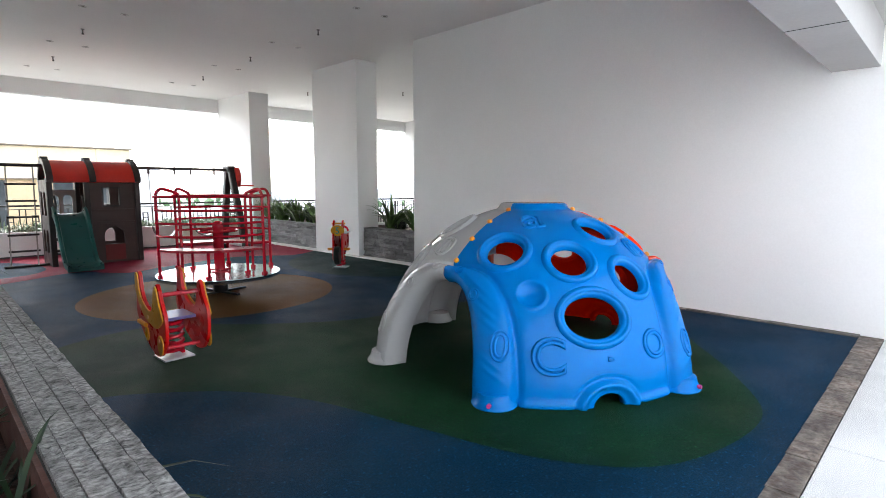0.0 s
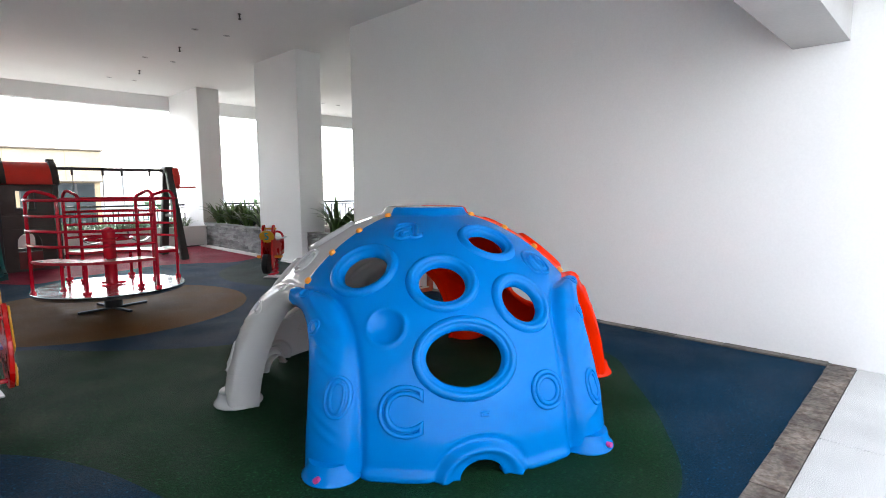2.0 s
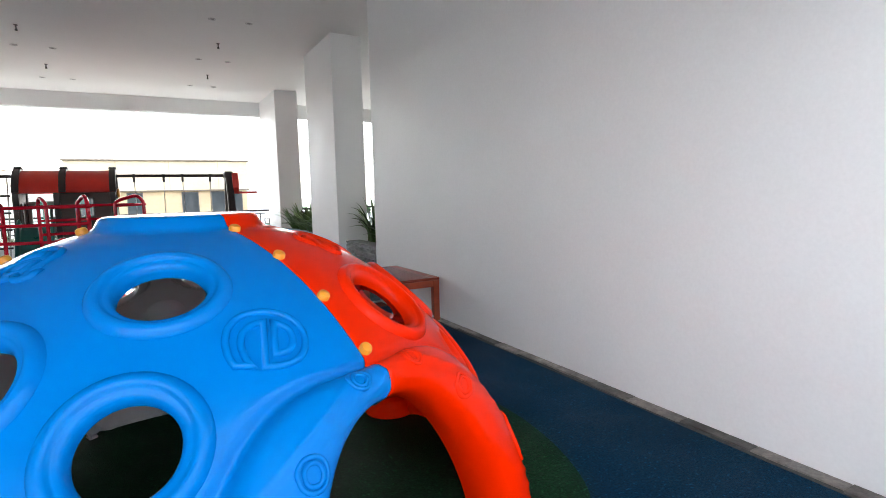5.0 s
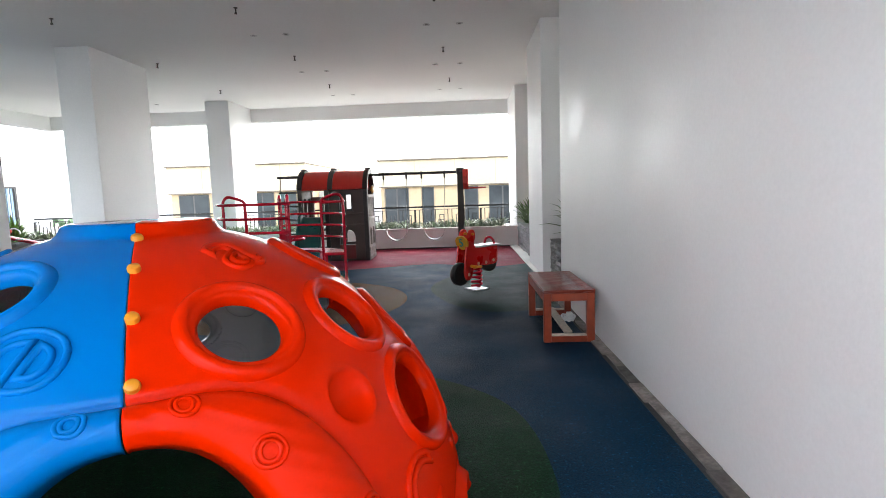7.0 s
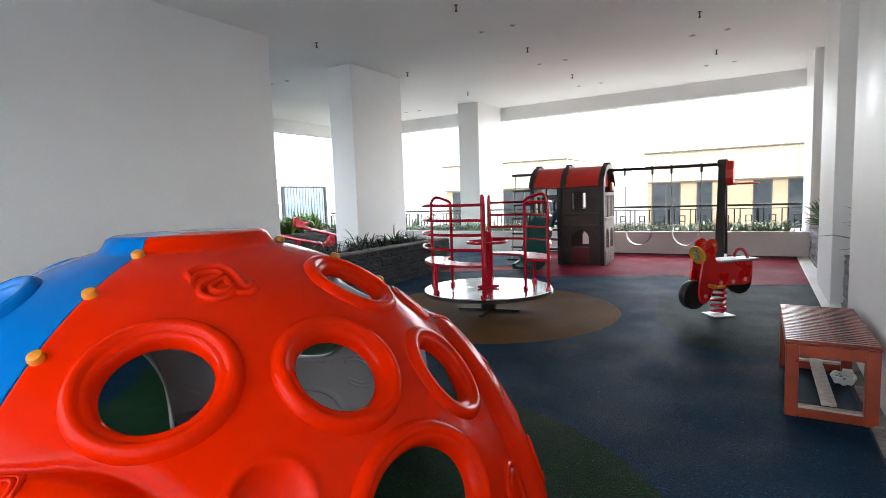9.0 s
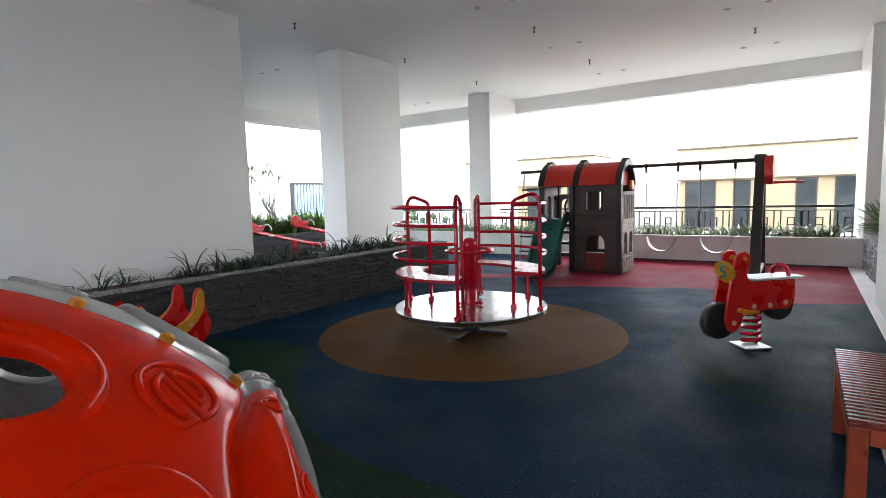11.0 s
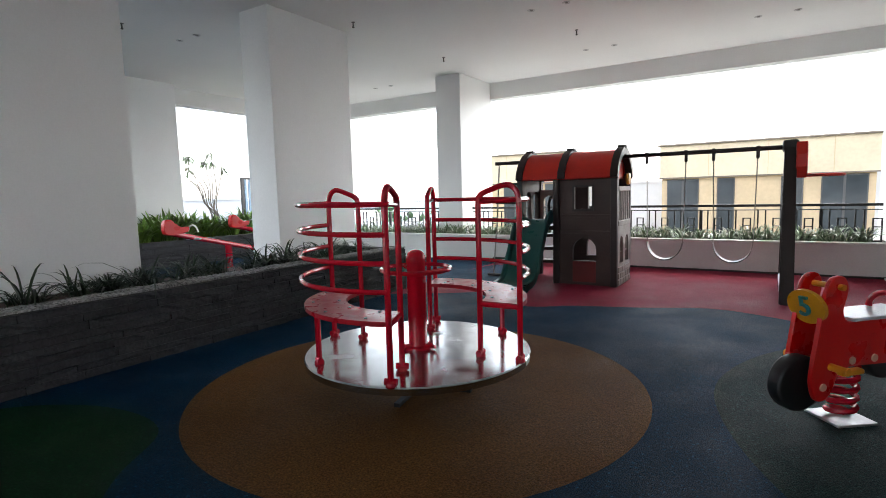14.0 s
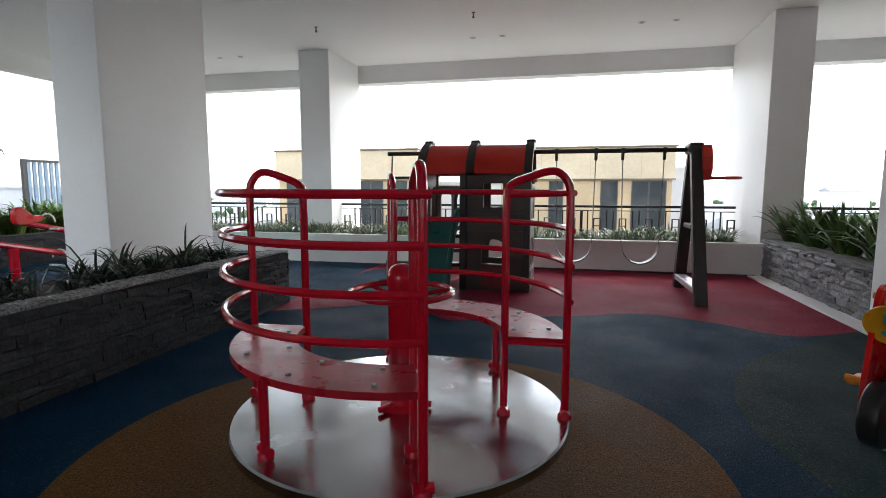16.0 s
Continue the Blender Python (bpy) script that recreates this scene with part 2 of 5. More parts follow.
def box(bm, x0, x1, y0, y1, z0, z1, bevel=0.0, m=None):
    got = bmesh.ops.create_cube(bm, size=1.0)["verts"]
    for v in got:
        v.co = Vector((x0 + (v.co.x + 0.5) * (x1 - x0), y0 + (v.co.y + 0.5) * (y1 - y0), z0 + (v.co.z + 0.5) * (z1 - z0)))
    if bevel:
        edges = list({e for v in got for e in v.link_edges})
        out = bmesh.ops.bevel(bm, geom=edges, offset=bevel, segments=2, profile=0.5, affect='EDGES')
        got = out["verts"]
    if m is not None:
        bmesh.ops.transform(bm, matrix=m, verts=list({v for v in got}))
    return got


def boxes(*items, bevel=0.0):
    bm = bmesh.new()
    for it in items:
        box(bm, *it, bevel=bevel)
    return bm


def rod(bm, pts, r, sides=10, closed=False, cap=True):
    """A round bar swept along a line of points."""
    pts = [Vector(p) for p in pts]
    n = len(pts)
    rings, up = [], None
    for i, p in enumerate(pts):
        a = pts[(i - 1) % n] if closed or i > 0 else p
        b = pts[(i + 1) % n] if closed or i < n - 1 else p
        d = (b - a).normalized()
        if up is None:
            up = d.orthogonal().normalized()
        else:
            up = (up - d * up.dot(d)).normalized()
        side = d.cross(up)
        rr = r[i] if isinstance(r, (list, tuple)) else r
        rings.append([bm.verts.new(p + (up * math.cos(2 * math.pi * k / sides) + side * math.sin(2 * math.pi * k / sides)) * rr) for k in range(sides)])
    for i in range(n if closed else n - 1):
        A, B = rings[i], rings[(i + 1) % n]
        off = 0
        if closed and i == n - 1:
            off = min(range(sides), key=lambda o: (A[0].co - B[o].co).length)
        for k in range(sides):
            bm.faces.new((A[k], A[(k + 1) % sides], B[(k + 1 + off) % sides], B[(k + off) % sides]))
    if cap and not closed:
        bm.faces.new(rings[0])
        bm.faces.new(rings[-1])


def lathe(bm, profile, sides=32, centre=(0, 0, 0)):
    """A turned shape from (radius, height) pairs about the vertical."""
    c = Vector(centre)
    rings = []
    for r, z in profile:
        rings.append([bm.verts.new(c + Vector((r * math.cos(2 * math.pi * k / sides), r * math.sin(2 * math.pi * k / sides), z))) for k in range(sides)])
    for A, B in zip(rings, rings[1:]):
        for k in range(sides):
            bm.faces.new((A[k], A[(k + 1) % sides], B[(k + 1) % sides], B[k]))
    bm.faces.new(rings[0])
    bm.faces.new(rings[-1])


def board(bm, outline, y0, y1, bevel=0.006, holes=()):
    """A flat board cut to an outline in x and z, between y0 and y1, with eased edges."""
    vs = [bm.verts.new((x, y0, z)) for x, z in outline]
    f = bm.faces.new(vs)
    out = bmesh.ops.extrude_face_region(bm, geom=[f])
    top = [g for g in out["geom"] if isinstance(g, bmesh.types.BMVert)]
    for v in top:
        v.co.y = y1
    rim = [e for v in vs + top for e in v.link_edges if abs(e.verts[0].co.y - e.verts[1].co.y) < 1e-6]
    if bevel:
        bmesh.ops.bevel(bm, geom=list(set(rim)), offset=bevel, segments=2, profile=0.5, affect='EDGES')


def smooth_line(pts, n=6, closed=True):
    """Catmull-Rom curve through the points."""
    out, k = [], len(pts)
    for i in range(k if closed else k - 1):
        p = [np.array(pts[(i + j) % k if closed else min(max(i + j, 0), k - 1)], float) for j in (-1, 0, 1, 2)]
        for s in range(n):
            t = s / n
            out.append(tuple(0.5 * (2 * p[1] + (p[2] - p[0]) * t + (2 * p[0] - 5 * p[1] + 4 * p[2] - p[3]) * t * t + (3 * p[1] - p[0] - 3 * p[2] + p[3]) * t ** 3)))
    if not closed:
        out.append(tuple(pts[-1]))
    return out


def structure(name, bm, mat, label, category, smooth=False):
    return tagged(part(name, bm, mat, None, "", smooth), label=label, category=category, kind="structure")


def text_mesh(body, size, depth, bevel=0.0, outline=False, fat=0.0):
    """Letters in the built-in font as a mesh in the xy plane, centred."""
    cu = bpy.data.curves.new("letters", 'FONT')
    cu.body, cu.size, cu.align_x, cu.align_y = body, size, 'CENTER', 'CENTER'
    if outline:
        cu.fill_mode, cu.bevel_depth, cu.bevel_resolution, cu.resolution_u = 'NONE', bevel, 2, 6
    else:
        cu.extrude, cu.bevel_depth, cu.offset, cu.resolution_u = depth, bevel, fat, 8
    tmp = bpy.data.objects.new("letters", cu)
    scene.collection.objects.link(tmp)
    bpy.context.view_layer.update()
    me = bpy.data.meshes.new_from_object(tmp.evaluated_get(bpy.context.evaluated_depsgraph_get()))
    bpy.data.objects.remove(tmp)
    bpy.data.curves.remove(cu)
    return me


# ---- the large structure ----
CEIL = 3.73
WALL_X = 6.44
# floors
structure("floor", boxes((0.8, 6.46, 0.90, 10.0, -0.2, 0.0), (-0.34, 6.46, 10.0, 13.3, -0.2, 0.0)), M["blue"], "dark blue rubber crumb play floor", "floor")
structure("floor_side", boxes((-7.5, -0.3, -4, 13.3, -0.2, -0.004)), M["blue"], "dark blue rubber crumb floor beyond the planter", "floor")
structure("floor_east", boxes((7.4, 16, 6, 15.3, -0.2, 0.0)), M["granite"], "grey stone floor beyond the pillars", "floor")


def patch(name, pts, z, mat, label):
    bm = bmesh.new()
    bm.faces.new([bm.verts.new((x, y, z)) for x, y in smooth_line(pts, 10)])
    bmesh.ops.triangulate(bm, faces=bm.faces)
    structure(name, bm, mat, label, "floor")


patch("floor_patch_green", [(3.85, 1.13), (4.5, 1.45), (5.05, 1.88), (5.5, 2.3), (5.68, 3.1), (5.5, 4.0), (4.75, 4.6), (3.9, 4.65), (3.3, 4.85), (2.6, 5.4),
      (2.2, 5.85), (1.55, 5.85), (1.0, 5.5), (0.84, 4.9), (0.95, 4.35), (1.35, 4.15), (1.85, 3.72), (2.15, 3.2), (2.35, 2.5), (2.58, 1.75), (3.0, 1.28)], 0.002, M["green"],
      "dark green rubber crumb inlay in a rounded free shape")
patch("floor_patch_teal", [(4.85, 7.75), (4.9, 8.4), (5.2, 9.05), (5.7, 9.55), (6.46, 10.15), (6.44, 8.5), (6.44, 6.9), (6.1, 6.5), (5.5, 6.45), (5.1, 6.95)], 0.0022, M["teal"],
      "worn grey-green rubber crumb inlay")
bm = bmesh.new()
bm.faces.new([bm.verts.new((3.10 + 1.48 * math.cos(a * math.pi / 48), 7.155 + 1.48 * math.sin(a * math.pi / 48), 0.0024)) for a in range(96)])
structure("floor_patch_tan", bm, M["brown"], "round tan rubber crumb inlay", "floor")
red_edge = smooth_line([(0.84, 9.6), (1.5, 9.95), (2.2, 10.3), (2.75, 9.7), (3.3, 9.95), (3.95, 10.15), (4.6, 10.4), (5.2, 10.2), (5.75, 9.85), (6.46, 10.2)], 8, closed=False)
bm = bmesh.new()
for (xa, ya), (xb, yb) in zip(red_edge, red_edge[1:]):
    bm.faces.new([bm.verts.new(p) for p in ((xa, ya, 0.0026), (xb, yb, 0.0026), (xb, 13.25, 0.0026), (xa, 13.25, 0.0026))])
bmesh.ops.remove_doubles(bm, verts=bm.verts, dist=1e-5)
structure("floor_patch_red", bm, M["red"], "faded red rubber crumb area with a wavy edge", "floor")
# blue islands in the red area beside the house
patch("floor_patch_blue", [(0.9, 10.6), (1.5, 10.45), (1.9, 11.0), (1.8, 12.0), (1.3, 12.6), (0.9, 12.4)], 0.0048, M["blue"], "blue rubber crumb inlay")

# walls: the long white wall beside the walk, and the one behind the planter
structure("wall_east", boxes((WALL_X, 7.1, -12, 7.02, -0.2, 6.0)), M["wall"], "long plain white painted wall", "wall")
structure("wall_west", boxes((-0.95, -0.33, -12, 7.16, -0.2, 6.0)), M["wall"], "plain white painted wall behind the planter", "wall")
structure("ceiling", boxes((-7.5, 16.5, 1.2, 15.6, CEIL, CEIL + 0.3)), M["ceiling"], "plain pale grey-white painted ceiling", "ceiling")
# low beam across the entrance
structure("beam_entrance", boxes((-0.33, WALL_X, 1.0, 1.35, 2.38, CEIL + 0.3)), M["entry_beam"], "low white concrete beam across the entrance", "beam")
structure("beam_entrance_joint", boxes((4.68, 4.685, 0.998, 1.35, 2.377, 2.38)), M["mortar"], "thin dark joint line in the beam's underside", "trim")
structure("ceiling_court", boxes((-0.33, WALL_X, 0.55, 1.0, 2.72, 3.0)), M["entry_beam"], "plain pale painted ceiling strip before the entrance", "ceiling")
# facade beams
structure("beam_north", boxes((-6.0, 16.2, 15.2, 15.5, 3.38, CEIL)), M["beam"], "white edge beam over the open side", "beam")
structure("beam_west", boxes((-6.3, -6.0, 3.0, 15.5, 3.38, CEIL)), M["beam"], "white edge beam over the open side", "beam")


def pillar(name, x0, x1, y0, y1, label="tall white painted rectangular concrete pillar"):
    structure(name, boxes((x0, x1, y0, y1, -0.1, CEIL), bevel=0.008), M["pillar"], label, "pillar")


pillar("pillar_1", 6.475, 6.96, 8.66, 10.2)
pillar("pillar_2", 6.58, 7.10, 13.33, 15.25)
pillar("pillar_3", -0.93, -0.39, 9.01, 10.5)
pillar("pillar_4", -0.97, -0.38, 13.84, 15.25)
pillar("pillar_5", -6.3, -5.65, 9.7, 10.95)
pillar("pillar_6", 13.4, 14.0, 14.0, 15.25)
structure("wall_east_end", boxes((15.9, 16.2, 6, 15.6, -0.2, CEIL)), M["wall"], "plain white wall", "wall")
structure("wall_inner", boxes((7.1, 15.9, 6.4, 6.7, -0.2, CEIL)), M["wall"], "plain white wall", "wall")

# open court behind the start
structure("ground", boxes((-7.5, 16.5, -12, 0.40, -0.3, -0.012)), M["mortar"], "bedding under the pebble-wash slabs", "ground")
# unseen wall, added to close the court; its height sets the skylight from behind
structure("wall_south", boxes((-7.5, 16.5, -12.3, -12, -0.3, 3.5)), M["far_white"], "unseen plain pale wall added to close the court", "wall")

# ---- distance: town ground far below, neighbouring buildings ----
bm = bmesh.new()
bm.faces.new([bm.verts.new(p) for p in ((-1500, 16, -14), (1500, 16, -14), (1500, 2500, -14), (-1500, 2500, -14))])
structure("ground_town", bm, M["ground"], "flat hazy town ground far below", "ground")


def window(parent, x0, x1, y, z0, z1, mullions):
    w = part("window", boxes((x0, x1, y - 0.02, y + 0.06, z0, z1)), M["frame_dark"], parent, "dark framed window")
    step = (x1 - x0) / mullions
    for i in range(mullions):
        part("pane", boxes((x0 + i * step + 0.05, x0 + (i + 1) * step - 0.05, y - 0.035, y - 0.02, z0 + 0.06, z1 - 0.06)), M["glass_dark"], w, "dark reflecting glass")


def neighbour(x0, x1, top, windows, label):
    b = thing("building", (0, 0, 0), label=label, category="building")
    part("wall", boxes((x0, x1, 33.0, 45.0, -14, 1.78)), M["cream_dark"], b, "ochre rendered wall")
    part("fascia", boxes((x0 - 0.1, x1 + 0.1, 32.85, 45.1, 1.78, top)), M["cream"], b, "cream rendered roof parapet")
    part("coping", boxes((x0 - 0.2, x1 + 0.2, 32.72, 45.2, top, top + 0.085), bevel=0.02), M["flashing"], b, "grey-brown metal roof flashing")
    part("string_course", boxes((x0 - 0.12, x1 + 0.12, 32.78, 32.85, 1.74, 1.80)), M["flashing"], b, "grey-brown drip edge")
    for x in np.arange(x0 + 2.1, x1 - 0.5, 2.45):
        part("joint", boxes((x, x + 0.03, 32.84, 32.85, 1.84, top)), M["cream_dark"], b)
    for wx0, wx1, n in windows:
        window(b, wx0, wx1, 32.98, -1.6, 1.70, n)
        for s in (2, 3):
            window(b, wx0, wx1, 32.98, -1.6 - 3.4 * (s - 1), 1.70 - 3.4 * (s - 1), n)
    return b


neighbour(0.35, 8.85, 3.35, [(0.6, 2.05, 2), (2.85, 3.6, 1), (5.45, 6.3, 1), (6.95, 8.6, 2)], "low cream rendered building with dark windows across the gap")
neighbour(-12.8, -4.35, 3.40, [(-12.3, -10.4, 2), (-8.5, -6.3, 3), (-5.9, -4.9, 1)], "cream rendered building block with dark windows")
wing = thing("building", (0, 0, 0), label="pale grey building wing set back between cream blocks", category="building")
part("wall", boxes((-4.3, 0.3, 36.0, 44.0, -14, 1.6)), M["far_white"], wing)
part("coping", boxes((-4.3, 0.3, 35.9, 44.0, 1.6, 1.7)), M["far_white"], wing)
stair = thing("building", (0, 0, 0), label="pale blue-white stair block at the end of a building", category="building")
part("wall", boxes((8.9, 10.6, 34, 44, -14, 2.3)), M["far_white"], stair)
part("coping", boxes((8.85, 10.7, 33.9, 44, 2.3, 2.42)), M["far_white"], stair)
rng = random.Random(5)
for i in range(46):
    a = rng.uniform(-0.95, 1.25)
    d = rng.uniform(90, 420)
    x, y = 4 + d * math.sin(a), 8 + d * math.cos(a)
    w, h = rng.uniform(8, 22), rng.uniform(7, 13.0 + d * 0.006)
    t = thing("distant_house", (x, y, -14), rng.uniform(-20, 20), label="distant pale low town house with grey roof", category="house", group="distant town houses")
    part("wall", boxes((-w / 2, w / 2, -5, 5, 0, h)), M["far_white"], t)
    bm = bmesh.new()
    vs = [bm.verts.new(p) for p in ((-w / 2 - 0.5, -5.5, h), (w / 2 + 0.5, -5.5, h), (w / 2 + 0.5, 5.5, h), (-w / 2 - 0.5, 5.5, h), (-w / 2, 0, h + 2.2), (w / 2, 0, h + 2.2))]
    for f in ((0, 1, 5, 4), (1, 2, 5), (2, 3, 4, 5), (3, 0, 4), (0, 3, 2, 1)):
        bm.faces.new([vs[k] for k in f])
    part("roof", bm, M["roof_grey"], t)
# far tree belts as one mass of small clumps
bm = bmesh.new()
for i in range(900):
    a = rng.uniform(-1.2, 1.35)
    d = rng.uniform(120, 600)
    r = rng.uniform(1.2, 3.4)
    got = bmesh.ops.create_icosphere(bm, subdivisions=1, radius=r)["verts"]
    c = Vector((4 + d * math.sin(a), 8 + d * math.cos(a), -14 + rng.uniform(1.0, 4.5)))
    for v in got:
        v.co = v.co * rng.uniform(0.6, 1.2) + c
far = part("distant_trees", bm, M["far_green"], None)
tagged(far, label="distant hazy green tree belt among houses", category="trees", kind="stuff")
# white walls and parapet of the wing to the north-west
nw = thing("building", (0, 0, 0), label="long pale white terrace wall beyond the planter", category="building")
part("wall", boxes((-34, -16, 24, 24.4, -14, 1.25)), M["far_white"], nw)
part("coping", boxes((-34, -15.9, 23.9, 24.5, 1.25, 1.35)), M["far_white"], nw)

# ---- climbing dome: three moulded panels bolted together ----
DOME_R, DOME_AT = 1.206, (4.028, 2.892, 0.0)
# holes of one panel: bearing from its middle, height angle in degrees, half width, half height in metres
DOME_HOLES = [(-35.9, 49.3, 0.128, 0.122), (-4.6, 45.8, 0.125, 0.118), (24.6, 59.2, 0.112, 0.106), (21.8, 38.2, 0.112, 0.112), (-0.4, 26.2, 0.196, 0.140)]
DOME_DENTS = [(-22.0, 33.5, 0.088)]
DOME_LEG = 32.2


def dome_dir(az, el):
    a, e = np.radians(az), np.radians(el)
    return np.stack((np.cos(e) * np.cos(a), np.cos(e) * np.sin(a), np.sin(e)), -1)


def dome_axes(ha, he):
    """Outward, sideways and upward directions at a place on the panel."""
    c = dome_dir(ha, he)
    east = np.array((-math.sin(radians(ha)), math.cos(radians(ha)), 0.0))
    return c, east, np.cross(c, east)


def dome_foot(az, el):
    """Under 1 inside the small arch at the panel's foot."""
    return np.hypot((az - 1.2) / 5.0, el / 4.0)


def dome_arch(az, el):
    """Under 1 inside the archway beside the panel's leg; and how far round towards the leg's foot, 0 to 1."""
    u = np.clip((60 - np.abs(az)) / 21.3, 0.0, None) ** 2.5
    v = (np.clip(el, 0.0, None) / 36.0) ** 2.5
    e = np.maximum(u + v, 1e-6)
    return e ** 0.4, u / e


def dome_radius(az, el, holes=0.0):
    """The panel's outer skin without the rims of its holes, az from the panel's middle."""
    az, el = np.asarray(az, float), np.asarray(el, float)
    d = dome_dir(az, el)
    r = np.full(az.shape, DOME_R)
    # the skirt stands a little steeper than a ball
    r += 0.036 * np.clip(1 - el / 32.0, 0, 1)
    # flat crown with a raised edge
    flat = np.hypot(d[..., 0], d[..., 1]) / np.maximum(d[..., 2], 0.01) * 1.2
    r = np.where(flat < 0.29, (1.184 + 0.036 * np.clip((0.278 - flat) / 0.02, 0, 1)) / np.maximum(d[..., 2], 0.1), r)
    # half-round tube along each archway, widening into the leg
    e, s = dome_arch(az, el)
    b = (e - 1.0) / (0.135 + 0.47 * s)
    tube = np.sqrt(np.clip(1 - (2 * b - 1) ** 2, 0, 1))
    r += np.where((b > 0) & (b < 1), (0.050 + 0.012 * s) * tube, 0.0)
    r -= 0.016 * np.exp(-((b - 1.03) / 0.10) ** 2) * (el < 60)
    # slanting scratch marks moulded into the legs
    for mid in (21.0, 23.6, 26.2, 28.8, 9.0, 11.5):
        k = el - mid - 0.55 * (np.abs(az) - DOME_LEG)
        r += 0.006 * np.exp(-(k / 0.55) ** 2) * np.clip(1.4 - np.abs((b - 0.5) / 0.22), 0, 1)
    for ha, he, hr in DOME_DENTS:
        k = np.linalg.norm(d - dome_dir(ha + holes, he), axis=-1) * DOME_R
        r -= 0.042 * np.clip(1 - (k / hr) ** 2, 0, None) ** 0.75
        r += 0.006 * np.exp(-((k - hr * 1.10) / 0.011) ** 2)
    # raised hem round the small arch, and along the bottom
    foot = dome_foot(az, el)
    r += 0.032 * np.exp(-((foot - 1.62) / 0.22) ** 2) * (el < 15) - 0.010 * np.exp(-((foot - 2.12) / 0.12) ** 2) * (el < 15)
    r += 0.018 * np.exp(-((el - 0.8) / 1.2) ** 2) * ((foot > 1.7) & (np.abs(az) < 25))
    return r


def dome_cut(az, el, holes):
    """Whether a place lies under one of the rolled rims."""
    d = dome_dir(az, el)
    out = np.zeros(np.shape(az), bool)
    for ha, he, hw, hh in DOME_HOLES:
        c, east, north = dome_axes(ha + holes, he)
        q = (d - c) * DOME_R
        out |= (d @ c > 0) & (np.hypot(q @ east / (hw + 0.056), q @ north / (hh + 0.056)) < 1)
    return out


def dome_point(direction, lift=0.0):
    d = np.asarray(direction, float)
    d = d / np.linalg.norm(d)
    az, el = math.degrees(math.atan2(d[1], d[0])), math.degrees(math.asin(max(-1, min(1, d[2]))))
    return Vector(d * (float(dome_radius(az, max(el, 0.0))) + lift))


RIM_PROFILE = [(0.074, -0.008), (0.070, 0.001), (0.065, 0.009), (0.056, 0.018), (0.046, 0.0225), (0.036, 0.0215), (0.029, 0.016), (0.025, 0.0085), (0.020, 0.0065), (0.012, 0.0035), (0.005, -0.006), (0.0, -0.020), (0.001, -0.040)]


